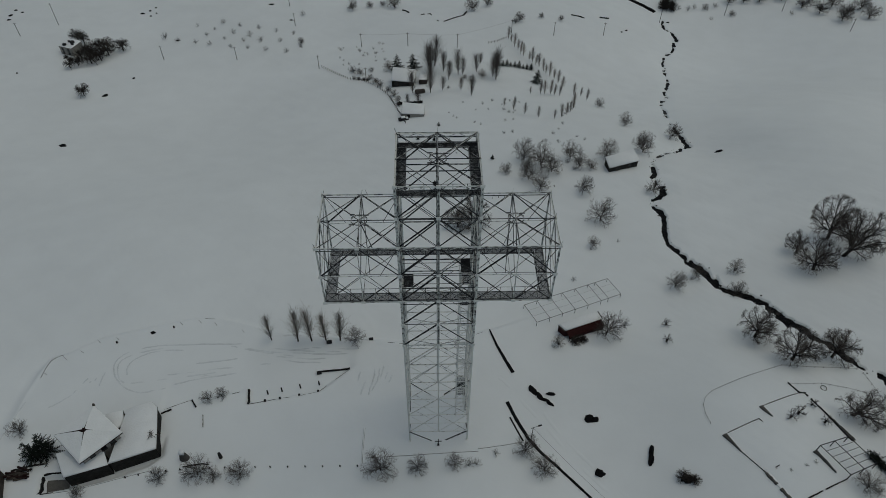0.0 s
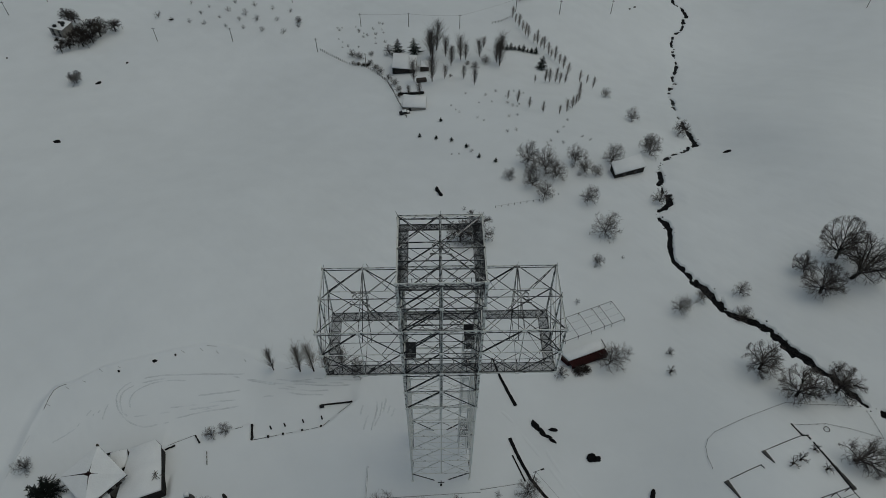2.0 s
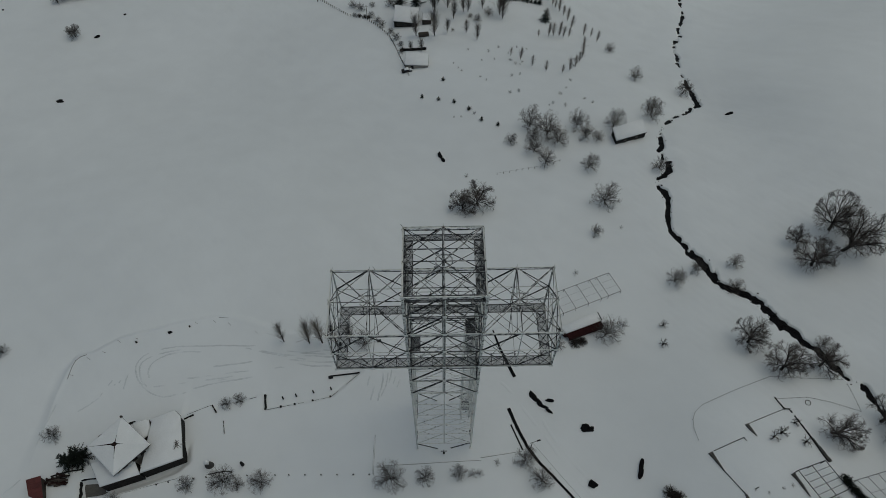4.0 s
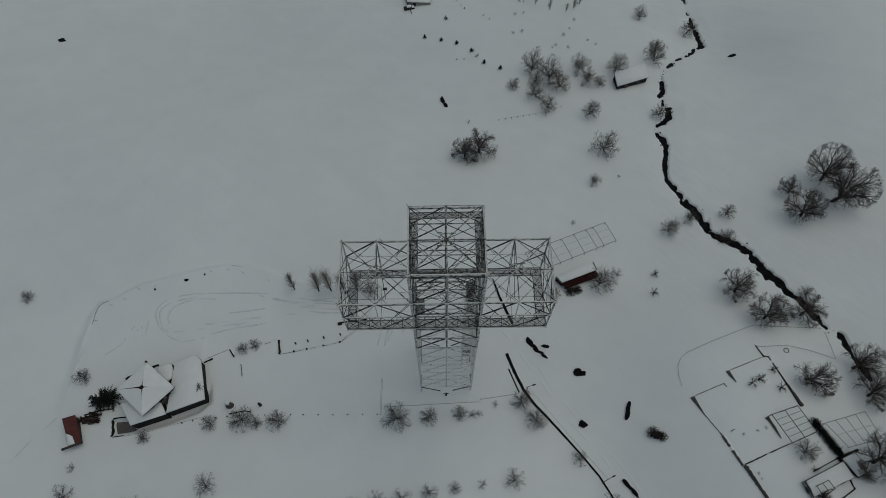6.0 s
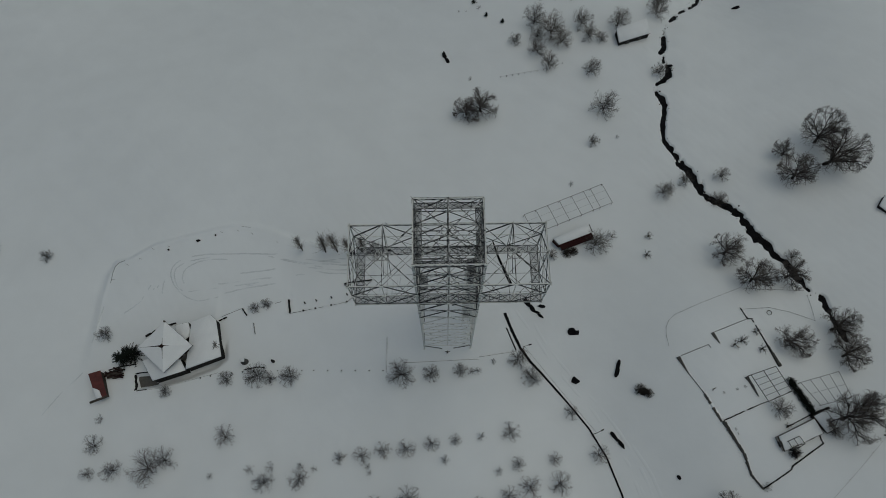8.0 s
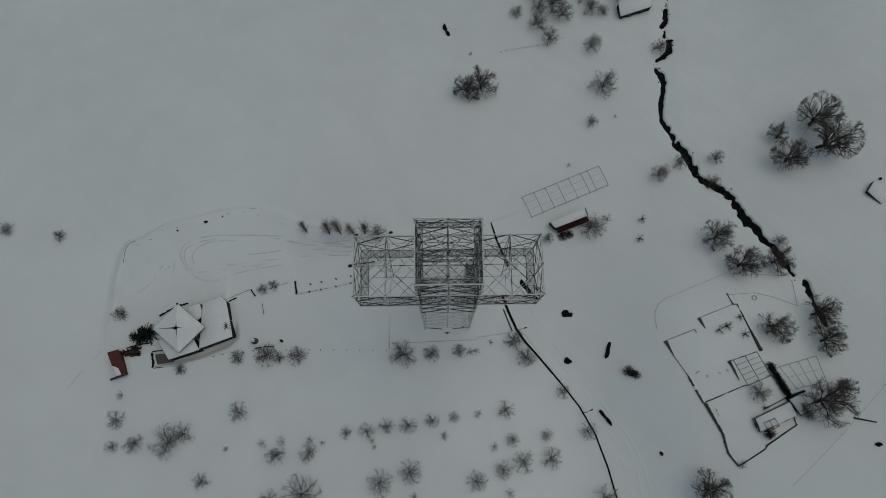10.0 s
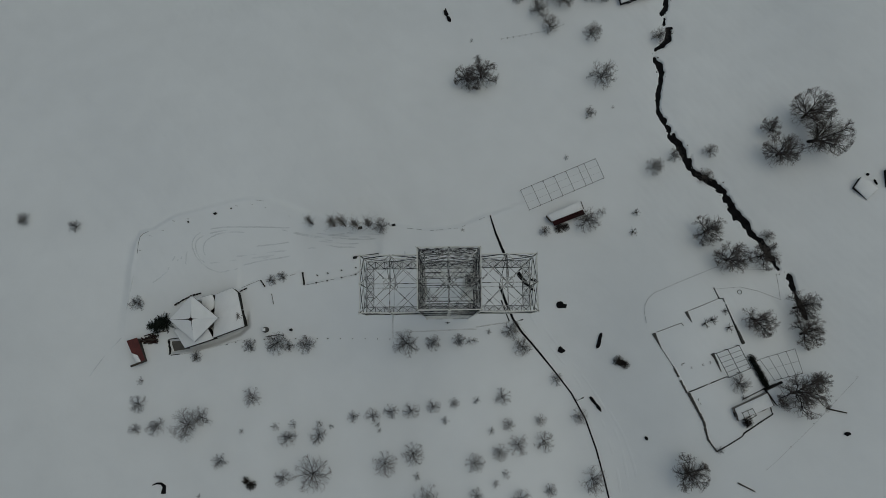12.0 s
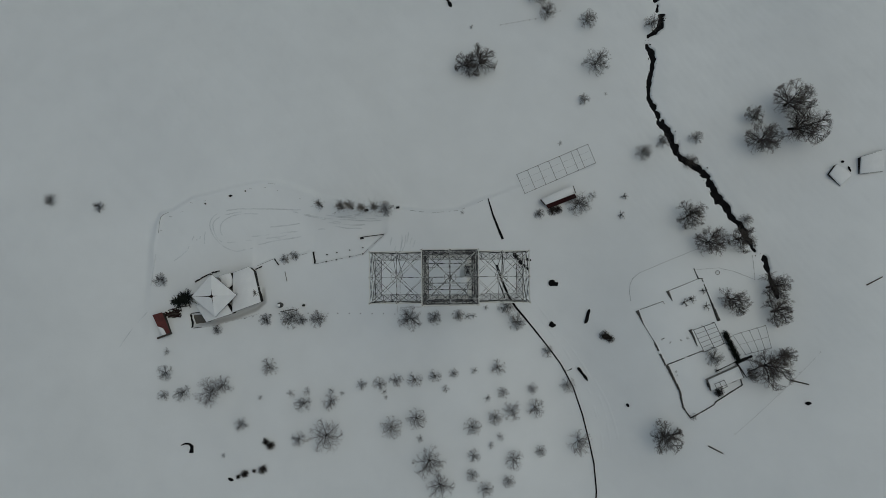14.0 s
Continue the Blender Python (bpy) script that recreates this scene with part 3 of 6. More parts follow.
def walkway(a, b, width, z, data, length, rail=0.0, side=1):
    a, b = Vector((*a, z)), Vector((*b, z))
    n = max(1, round((b - a).length / length))
    turn = math.degrees(math.atan2(b.y - a.y, b.x - a.x))
    f = (b - a).length / n / length
    q = pose(0, 0, 0, 0, 0, turn)
    for k in range(n):
        p = a.lerp(b, (k + 0.5) / n)
        if k:
            o = q @ Vector((-length * f / 2, 0, -0.1))
            w = q @ Vector((0, width / 2, 0))
            bar("floor_joist", p + o - w, p + o + w, 0.1, STEEL)
        part("walkway_panel", data, tower, m=TB @ Matrix.Translation(p) @ q @ Matrix.Diagonal((f, 1, 1, 1)))
        if rail:
            o = q @ Vector((-length * f / 2, side * width / 2, 0))
            bar("rail_post", p + o, p + o + Vector((0, 0, rail)), 0.09, STEEL)
    for sgn in (-1, 1):
        o = q @ Vector((0, sgn * width / 2, -0.08))
        bar("edge_beam", a + o, b + o, 0.15, STEEL)
    if rail:
        o = q @ Vector((0, side * width / 2, rail))
        bar("handrail", a + o, b + o, 0.08, STEEL)


long_panel = grating(PANEL, 1.65, 0.13, 0.085)
side_panel = grating(PANEL, 1.4, 0.13, 0.09, True)
walkway((AL, YF + 0.9), (AR, YF + 0.9), 1.65, ARM_B + 0.25, long_panel, PANEL, 1.1, 1)
walkway((AL, YB - 0.9), (AR, YB - 0.9), 1.65, ARM_B + 0.25, long_panel, PANEL, 1.1, -1)
end_panel = grating(PANEL, 1.6, 0.14, 0.085, True)
for x in (AL + 0.9, AR - 0.9):
    walkway((x, YF + 1.75), (x, YB - 1.75), 1.6, ARM_B + 0.25, end_panel, PANEL, 1.1, 1)
for x in (XL + 0.75, XR - 0.75):
    walkway((x, YF + 1.4), (x, YB - 1.4), 1.4, TOP - 1.7, side_panel, PANEL, 1.0, 1 if x < 0 else -1)
top_panel = grating(PANEL, 1.1, 0.13, 0.085)
walkway((XL, YB - 0.7), (XR, YB - 0.7), 1.1, TOP - 1.7, top_panel, PANEL, 1.0, -1)
walkway((XL, YF + 0.7), (XR, YF + 0.7), 1.1, TOP - 1.7, top_panel, PANEL, 1.0, 1)
for y in (-3.3, 3.3):
    bar("floor_beam", (XL, y, ARM_B), (XR, y, ARM_B), 0.28, STEEL)
    bar("floor_beam", (XL, y + (0.9 if y < 0 else -0.9), ARM_B), (XR, y + (0.9 if y < 0 else -0.9), ARM_B), 0.12, STEEL)
landing = grating(2.9, 1.7, 0.12, 0.16, True)
part("landing", landing, tower, m=TB @ pose(-5.0, -1.8, ARM_B + 0.3, 0, 0, 90))
part("landing", landing, tower, m=TB @ pose(4.9, 1.5, ARM_B + 0.3, 0, 0, 90))
# plan bracing of the upper side walls
for x in (XL, XR):
    for k in range(6):
        y0, y1 = YF + (YB - YF) * k / 6, YF + (YB - YF) * (k + 1) / 6
        bar("lacing", (x, y0, TOP - 1.7), (x, y1, TOP), 0.1, STEEL)
for y in (YF, YB):
    for k in range(8):
        x0, x1 = XL + (XR - XL) * k / 8, XL + (XR - XL) * (k + 1) / 8
        bar("lacing", (x0, y, TOP - (0.75 if k % 2 else 0)), (x1, y, TOP - (0 if k % 2 else 0.75)), 0.1, STEEL_LEG)
        bar("lacing", (x0, y, ARM_T - (0.75 if k % 2 else 0)), (x1, y, ARM_T - (0 if k % 2 else 0.75)), 0.1, STEEL_LEG)

# stair shaft inside the column
SX0, SX1, SY0, SY1 = 4.0, 5.9, 0.0, 2.9
stair_base = gz(5, 1.5)
for x, y in ((SX0, SY0), (SX1, SY0), (SX1, SY1), (SX0, SY1)):
    bar("stair_post", (x, y, stair_base), (x, y, ARM_B + 1.3), 0.1, STEEL_PALE)
shaft_panel = grating(2.6, 1.7, 0.2, 0.12, True)
z, flip = stair_base + 3.0, 1
while z < ARM_B - 1:
    rise = min(3.1, ARM_B - z)
    part("stair_landing", shaft_panel, tower, m=TB @ pose((SX0 + SX1) / 2, (SY0 + SY1) / 2, z, 0, 0, 90)) if (int(z / 6.2) != int((z - 3.1) / 6.2) and z > 34) or 7 < z < 11 else None
    for x in (SX0 + 0.3, SX1 - 0.3):
        bar("stair_stringer", (x, SY0 if flip > 0 else SY1, z), (x, SY1 if flip > 0 else SY0, z + rise), 0.1, STEEL_PALE)
    for u in range(1, 9):
        y = SY0 + (SY1 - SY0) * (u / 9 if flip > 0 else 1 - u / 9)
        bar("stair_tread", (SX0 + 0.3, y, z + rise * u / 9), (SX1 - 0.3, y, z + rise * u / 9), 0.09 if z > 34 else 0.06, STEEL if z > 34 else STEEL_PALE)
    for a, b in (((SX0, SY0), (SX1, SY0)), ((SX0, SY1), (SX1, SY1)), ((SX0, SY0), (SX0, SY1)), ((SX1, SY0), (SX1, SY1))):
        bar("stair_rail", (*a, z), (*b, z), 0.09, STEEL_PALE)
    z, flip = z + 3.1, -flip

# ---- trees ----
def wander(rng, d, amount):
    v = Vector((rng.gauss(0, 1), rng.gauss(0, 1), rng.gauss(0, 1))) * amount + d
    return v.normalized()


def branch(rng, store, p, d, length, radius, level, plan):
    """Adds one branch and its children; plan: per level, the children, their length and the angle at which they part."""
    kids, ratio, angle, lift = plan[level]
    steps = 3 if level == 0 else 2 if level < len(plan) - 1 else 1
    pts, dirs, q = [p], [d], p
    for _ in range(steps):
        d = wander(rng, d + Vector((0, 0, lift)), 0.13)
        q = q + d * length / steps
        pts.append(q)
        dirs.append(d)
    thin = 0.55
    for k in range(steps):
        ra, rb = radius * (1 - (1 - thin) * k / steps), radius * (1 - (1 - thin) * (k + 1) / steps)
        store.append((pts[k], pts[k + 1], ra, rb, level))
    if level + 1 < len(plan):
        for k in range(kids):
            u = min(0.999, (k + 0.9 + rng.uniform(-0.2, 0.2)) / kids)
            s = min(int(u * steps), steps - 1)
            at = pts[s].lerp(pts[s + 1], u * steps - s)
            axis = dirs[s + 1].orthogonal().normalized()
            axis.rotate(Matrix.Rotation(rng.uniform(0, math.tau), 3, dirs[s + 1]))
            nd = dirs[s + 1].copy()
            nd.rotate(Matrix.Rotation(radians(angle) * rng.uniform(0.6, 1.25), 3, axis))
            branch(rng, store, at, nd, length * ratio * rng.uniform(0.7, 1.2), max(0.010, radius * 0.56), level + 1, plan)


def tree_meshes(seed, store, bark, twig, split, R=0.0, high=0.85):
    trunk, crown = ([], []), ([], [])
    rng = random.Random(seed + 900)
    if R:
        # what grows past the rounded outline bends back to it
        def held(p):
            q = Vector((p.x / R, p.y / R, (p.z - 0.72 * R) / (high * R)))
            if p.z < 0.3 * R or q.length <= 1:
                q2 = Vector((p.x / R, p.y / R, 0))
                return p if q2.length <= 0.96 else Vector((p.x / q2.length * 0.96, p.y / q2.length * 0.96, p.z))
            q = q.normalized() * rng.uniform(0.86, 1.04)
            return Vector((q.x * R, q.y * R, q.z * high * R + 0.72 * R))

        store = [(held(a), held(b), ra, rb, level) for a, b, ra, rb, level in store]
    for a, b, ra, rb, level in store:
        tube(*(trunk if level <= split else crown), a, b, ra, rb, 5 if level <= split else 3)
    return mesh("trunk", *trunk, bark, False), mesh("crown", *crown, twig)


def round_tree(seed, R, limbs, plan, stem, thick, twig=None, high=0.85, split=2, bark=None):
    """A bare tree whose limbs reach out to a rounded crown of radius R."""
    rng, store = random.Random(seed), []
    top = Vector((rng.uniform(-0.05, 0.05) * R, rng.uniform(-0.05, 0.05) * R, stem))
    store.append((Vector((0, 0, -0.4)), top * 0.6, thick * 1.3, thick * 1.05, 0))
    store.append((top * 0.6, top, thick * 1.05, thick, 0))
    for k in range(limbs):
        a = k * 2.39996 + rng.uniform(-0.25, 0.25)
        s = 1 - (k + 0.5) / limbs * 0.96
        e = math.asin(min(0.99, max(0.05, s + rng.uniform(-0.06, 0.06))))
        reach = R * rng.uniform(0.6, 0.8)
        tip = Vector((math.cos(a) * math.cos(e), math.sin(a) * math.cos(e), math.sin(e) * high * 1.5)) * reach
        tip.z += 0.16 * R
        way = tip - top * 0.4
        branch(rng, store, top * rng.uniform(0.7, 1.0), way.normalized(), way.length, thick * 0.42, 1, [plan[0], *plan])
    return tree_meshes(seed, store, bark or BARK, twig or TWIG, split, R, high)


def poplar(seed, H, twig, full=0.34, steep=48, count=84):
    rng, store = random.Random(seed), []
    store.append((Vector((0, 0, -0.4)), Vector((0.1, 0, H * 0.5)), 0.16, 0.1, 0))
    store.append((Vector((0.1, 0, H * 0.5)), Vector((0.0, 0.1, H)), 0.1, 0.02, 0))
    for k in range(count):
        u = 0.05 + 0.9 * k / count
        a, e = k * 2.4, radians(rng.uniform(steep, steep + 24))
        d = Vector((math.cos(a) * math.cos(e), math.sin(a) * math.cos(e), math.sin(e)))
        branch(rng, store, Vector((0.1 * u, 0.1 * u, H * u)), d, H * full * (1.15 - 0.9 * abs(u - 0.25)) * rng.uniform(0.55, 1.25), 0.026, 1, [(4, 0.5, 25, 0.1), (5, 0.45, 28, 0.15), (0, 0.4, 25, 0.1)])
    return tree_meshes(seed, store, BARK, twig, 0)


def fir(seed, H, R):
    rng = random.Random(seed)
    tv, tf, cv, cf = [], [], [], []
    tube(tv, tf, (0, 0, -0.4), (0, 0, H), 0.025 * H, 0.03, 6)
    for k in range(15):
        u = 0.08 + 0.9 * k / 15
        n = int(8 - 4 * u)
        for j in range(n):
            a = math.tau * (j + rng.random()) / n + k
            L = R * (1.02 - u) ** 0.8 * rng.uniform(0.55, 1.2) + 0.15
            z = H * u + rng.uniform(-0.15, 0.15)
            tip = Vector((math.cos(a) * L, math.sin(a) * L, z - rng.uniform(0.0, 0.2) * L))
            tube(cv, cf, (0, 0, z), tip, 0.05, 0.015, 3)
            for i in range(7):
                w = (i + 1.5) / 8
                p = Vector((0, 0, z)).lerp(tip, w)
                for sgn in (-1, 1):
                    b = a + sgn * rng.uniform(0.4, 1.0)
                    q = p + Vector((math.cos(b), math.sin(b), rng.uniform(-0.35, 0.1))) * L * 0.26 * (1.2 - w)
                    tube(cv, cf, p, q, 0.055 * L ** 0.5, 0.015, 3)
    return mesh("trunk", tv, tf, BARK), mesh("crown", cv, cf, NEEDLE)


FRUIT = [(6, 0.6, 44, 0.05), (6, 0.56, 46, 0.02), (3, 0.62, 44, 0.0), (0, 0.5, 38, 0.0)]
LARGE = [(5, 0.62, 42, 0.05), (6, 0.56, 46, 0.03), (5, 0.55, 46, 0.0), (3, 0.6, 42, 0.0), (0, 0.5, 38, 0.0)]
ORCHARD = [(5, 0.6, 44, 0.05), (5, 0.56, 46, 0.02), (3, 0.6, 44, 0.0), (0, 0.5, 38, 0.0)]
YOUNG = [(5, 0.6, 40, 0.06), (5, 0.55, 44, 0.03), (0, 0.5, 38, 0.0)]
KINDS = {
    "fruit": [(round_tree(s, 3.0, 12, FRUIT, 0.7, 0.10), 3.0) for s in (11, 12, 13, 14, 15)],
    "large": [(round_tree(s, 6.0, 9, LARGE, 1.9, 0.36, None, 0.85, 2, LIMB), 6.0) for s in (21, 22, 23)],
    "distant": [(round_tree(s, 5.0, 12, FRUIT, 1.6, 0.24, None, 0.85, 2, LIMB), 5.0) for s in (24, 25)],
    "orchard": [(round_tree(s, 3.0, 11, ORCHARD, 0.7, 0.12, RIMED_HAZY_TWIG, 0.85, 1), 3.0) for s in (16, 17, 18, 19)],
    "young_orchard": [(round_tree(s, 1.6, 8, YOUNG, 0.4, 0.07, RIMED_HAZY_TWIG, 0.9, 0), 1.6) for s in (34, 35)],
    "young": [(round_tree(s, 1.6, 8, YOUNG, 0.4, 0.07, None, 0.9), 1.6) for s in (31, 32, 33)],
    "gnarled": [(round_tree(s, 1.6, 6, [(4, 0.55, 52, 0.08), (3, 0.5, 48, 0.05), (0, 0.5, 40, 0)], 0.7, 0.2, TWIG, 0.8, 1, LIMB), 1.6) for s in (36, 37, 38)],
    "umbrella": [(round_tree(s, 3.5, 15, FRUIT, 2.3, 0.2, BARK, 0.5, 2, LIMB), 3.5) for s in (44, 45)],
    "bush": [(round_tree(s, 2.0, 22, FRUIT[:3], 0.15, 0.16, BARK, 0.7), 2.0) for s in (41, 42)],
    "poplar": [(poplar(s, 8.0, POPLAR, 0.36, 55, 96), 8.0) for s in (51, 52, 53)],
    "dark_poplar": [(poplar(s, 8.0, TWIG, 0.42, 50, 110), 8.0) for s in (54, 55, 56)],
    "fir": [(fir(s, 7.0, 3.3), 7.0) for s in (61, 62)],
}
TREE_RNG = random.Random(5)


def plant(kind, x, y, size, label, group, name="bare_tree", category="tree", tall=1.0, lean=0.0):
    """One tree of a kind at a place: its crown's radius, or its height for the upright kinds."""
    (trunk, crown), own = TREE_RNG.choice(KINDS[kind])
    f = size / own * (1.06 if kind not in ("poplar", "dark_poplar", "fir", "bush") else 1.0)
    ob = thing(name, x, y, gz(x, y) - 0.05, label, category, group)
    ob.matrix_basis = ob.matrix_basis @ pose(0, 0, 0, TREE_RNG.uniform(-4, 4), TREE_RNG.uniform(-4, 4), TREE_RNG.uniform(0, 360)) @ Matrix.Diagonal((f, f, f * tall, 1))
    if lean:
        slant = Matrix.Identity(4)
        slant[0][2] = lean
        here = Matrix.Translation(ob.matrix_basis.translation)
        ob.matrix_basis = here @ slant @ here.inverted() @ ob.matrix_basis
    part("trunk", trunk, ob)
    part("crown", crown, ob)
    return ob


ORCHARD_WEST = [
    (-90.8, -23.3, 1.5), (-91.0, -30.0, 2.7), (-91.2, -37.1, 1.9), (-84.8, -36.2, 2.9), (-75.8, -36.0, 4.8), (-71.9, -34.1, 3.4),
    (-57.3, -28.6, 3.1), (-50.3, -36.7, 1.5), (-45.1, -36.1, 1.5), (-46.1, -39.9, 2.9), (-65.6, -46.1, 2.4),
    (-37.5, -39.2, 3.0), (-47.3, -50.5, 2.6), (-38.8, -49.4, 5.4), (-27.5, -34.0, 1.9), (-22.1, -33.8, 2.4), (-16.6, -32.8, 2.4), (-10.7, -32.4, 2.6),
]
ORCHARD_EAST = [
    (-4.4, -31.2, 2.2), (1.5, -30.5, 1.7), (15.2, -28.8, 2.7), (-18.2, -47.0, 3.7), (-10.2, -44.1, 3.4), (7.0, -46.6, 2.9),
    (16.9, -36.4, 2.0), (14.2, -43.7, 2.6), (19.7, -41.8, 3.2), (26.1, -35.4, 1.9), (26.8, -41.0, 3.1), (15.7, -49.6, 1.5),
    (12.5, -52.1, 1.5), (39.8, -51.4, 4.1), (31.2, -24.0, 2.2), (37.2, -34.5, 2.6), (-6.3, -56.8, 5.2), (-3.2, -63.6, 4.4),
    (10.9, -65.0, 2.6), (19.7, -56.5, 3.1), (17.9, -62.6, 2.2), (27.9, -54.1, 2.0), (7.3, -55.1, 2.2), (6.9, -60.9, 2.2),
]
for x, y, r in ORCHARD_WEST + ORCHARD_EAST:
    plant("orchard" if r > 1.6 else "young_orchard", x, y, r, "leafless orchard tree with fine grey-brown twigs standing in snow", "orchard trees")
ROW = [(-12.3, -13.3, 4.1), (-4.4, -13.1, 2.5), (3.4, -12.7, 2.1), (18.6, -9.9, 2.9), (21.8, -14.8, 3.0), (-58.8, -13.4, 2.2),
       (-50.7, -12.8, 3.5), (-47.1, -13.5, 1.9), (-41.8, -13.3, 2.9), (-74.9, -16.5, 1.9), (-94.2, -0.3, 2.5), (-135.0, 27.3, 2.4), (-117.6, 24.7, 2.1),
       (6.2, -12.9, 1.5), (-53.0, 6.2, 1.8), (-50.0, 7.2, 1.7)]
for x, y, r in ROW:
    plant("fruit" if r > 1.6 else "young", x, y, r, "bare round-crowned tree beside a snowy terrace edge", "trees along the terraces")
SPRIGS = [(-71.2, -55.6, 0.9), (-60.2, -38.1, 1.0), (-37.5, -35.8, 1.2), (-34.0, -36.7, 1.0), (-20.4, -36.3, 1.0), (-19.9, -37.9, 0.9), (8.0, -29.6, 1.4), (-1.2, -35.3, 1.5),
          (-9.0, -50.1, 1.4), (12.1, -38.0, 1.4), (9.5, 87.8, 0.9), (12.1, -10.3, 1.0), (7.9, -12.7, 1.2), (38.2, 44.3, 1.0),
          (54.5, 61.5, 0.7), (5.0, 21.0, 0.8)]
for x, y, r in SPRIGS:
    plant("young", x, y, r, "small bare sapling poking out of the snow", "saplings", "sapling")
for x, y, r in ((-56.4, -52.7, 1.7), (-58.0, -51.4, 1.3), (-64.4, -61.2, 1.5), (-66.4, -62.2, 0.9), (-58.7, -60.0, 1.7), (-61.4, -60.4, 0.8), (48.7, -18.9, 1.8), (50.4, -20.0, 1.5), (34.6, 21.0, 1.8), (36.4, 21.5, 1.7)):
    plant("bush", x, y, r, "dense dark leafless bush in the snow", "bushes", "bush", "bush", 0.8)
NORTH = [(51.4, 72.2, 4.6), (46.7, 59.5, 2.1), (35.7, 92.0, 3.4), (49.0, 88.0, 3.4), (65.2, 40.4, 3.1), (82.6, 45.1, 2.4),
         (80.4, 37.0, 2.7), (72.0, 44.0, 2.5), (42.9, 23.4, 4.3), (48.0, 26.1, 1.6), (30.2, 20.0, 1.8), (32.3, 111.5, 4.4), (33.0, 104.9, 2.7), (25.2, 103.5, 2.4),
         (37.9, 106.7, 4.9), (40.8, 101.9, 3.9), (48.6, 109.7, 3.9), (50.6, 103.4, 3.4), (54.4, 101.9, 2.2), (60.8, 108.3, 4.1), (77.7, 145.1, 3.0),
         (75.4, 114.2, 4.2), (77.5, 121.0, 3.0), (94.8, 137.0, 3.4), (74.5, 173.9, 2.4), (71.6, 86.5, 3.1), (32.5, 98.1, 3.7)]
for x, y, r in NORTH:
    plant("fruit" if r > 1.6 else "young", x, y, r, "bare spreading tree on the snowy slope", "trees on the slope", tall=1.25)
BIG = [(7.6, 72.6, 4.3, 1.0, 0.0), (12.4, 73.8, 5.4, 1.1, 0.0), (77.4, 18.6, 4.8, 1.15, 0.25), (82.2, 9.8, 5.2, 1.1, 0.2), (92.2, 10.8, 4.4, 1.15, 0.2), (93.4, -27.8, 6.2, 1.3, 0.15), (99.4, -24.8, 3.0, 1.3, 0.3),
       (102.8, 43.0, 5.8, 1.1, -0.1), (112.0, 55.2, 6.2, 1.45, 0.0), (112.5, 47.2, 6.8, 1.4, 0.42), (64.1, -48.3, 5.0, 1.0, 0.0), (102.0, 51.4, 3.0, 1.3, -0.6)]
for x, y, r, tall, lean in BIG:
    plant("large", x, y, r, "large bare tree with dark crooked limbs above the snow", "large trees near the stream", tall=tall, lean=lean)
for x, y, r, lean in ((86.4, -7.4, 4.4, 0.75), (99.4, -4.6, 4.8, 0.6), (99.6, -12.0, 4.6, 0.6)):
    plant("large", x, y, r, "large bare tree leaning over the stream bank", "large trees near the stream", lean=lean)
for x, y, r in ((58.5, 25.8, 1.6), (56.6, 19.4, 1.6)):
    plant("gnarled", x, y, r, "small gnarled tree with dark cut limbs", "gnarled saplings")
for x, y, r in ((79.4, -25.2, 2.9), (95.5, 17.0, 2.2), (79.0, -9.9, 1.5), (74.4, -7.8, 1.7), (72.4, -8.6, 1.5), (78.6, -5.2, 1.3), (80.4, -29.0, 1.0), (90.7, -30.5, 2.0)):
    plant("gnarled" if r < 1.8 else "fruit", x, y, r, "bare pruned garden tree inside the walled yard", "garden trees")
for x, y, h in ((-41.0, 23.3, 8.2), (-34.3, 22.6, 11.0), (-30.9, 22.6, 11.2), (-27.4, 22.8, 10.4), (-23.8, 22.6, 10.5)):
    plant("poplar", x, y, h, "slender pale poplar in a row along the square", "poplar row", "poplar_tree")
plant("fruit", -20.0, 22.3, 2.8, "bare bushy tree at the end of the poplar row", "poplar row")
plant("fir", -85.4, -6.4, 8.0, "dark green fir beside the house", "fir trees", "fir_tree", "tree")
plant("fir", -87.4, -7.4, 7.0, "dark green fir beside the house", "fir trees", "fir_tree", "tree")
# the far garden
for x, y, h in ((-15.8, 211.5, 9.0), (-7.8, 210.5, 9.0), (49.9, 198.5, 7.5)):
    plant("fir", x, y, h, "tall dark fir in the far garden", "fir trees", "fir_tree", "tree")
for k in range(9):
    u = k / 8
    plant("fir", 33.5 + 15.5 * u, 213.6 + 0.8 * math.sin(5 * u), 2.6 + 0.7 * ((k * 7) % 3), "low dark conifer in a hedge row", "conifer hedge", "fir_tree", "tree")
for x, y, h in ((0.5, 203.5, 15.0), (2.4, 212.1, 14.0), (-0.4, 207.0, 12.5), (0.0, 183.0, 12.5), (6.3, 205.8, 10.0), (8.6, 196.8, 9.0), (13.2, 202.5, 11.5), (15.3, 202.5, 8.0), (22.0, 205.7, 9.0), (24.3, 214.0, 6.0),
                (18.0, 178.1, 7.5), (13.7, 184.5, 6.0), (5.5, 185.1, 6.5), (30.6, 197.8, 12.5), (31.6, 206.0, 12.0), (29.4, 201.0, 10.0), (-7.9, 184.5, 10.5), (-5.4, 170.9, 6.5), (-10.0, 171.5, 5.0)):
    plant("dark_poplar", x, y, h, "tall bare poplar in the far garden", "far garden poplars", "poplar_tree")
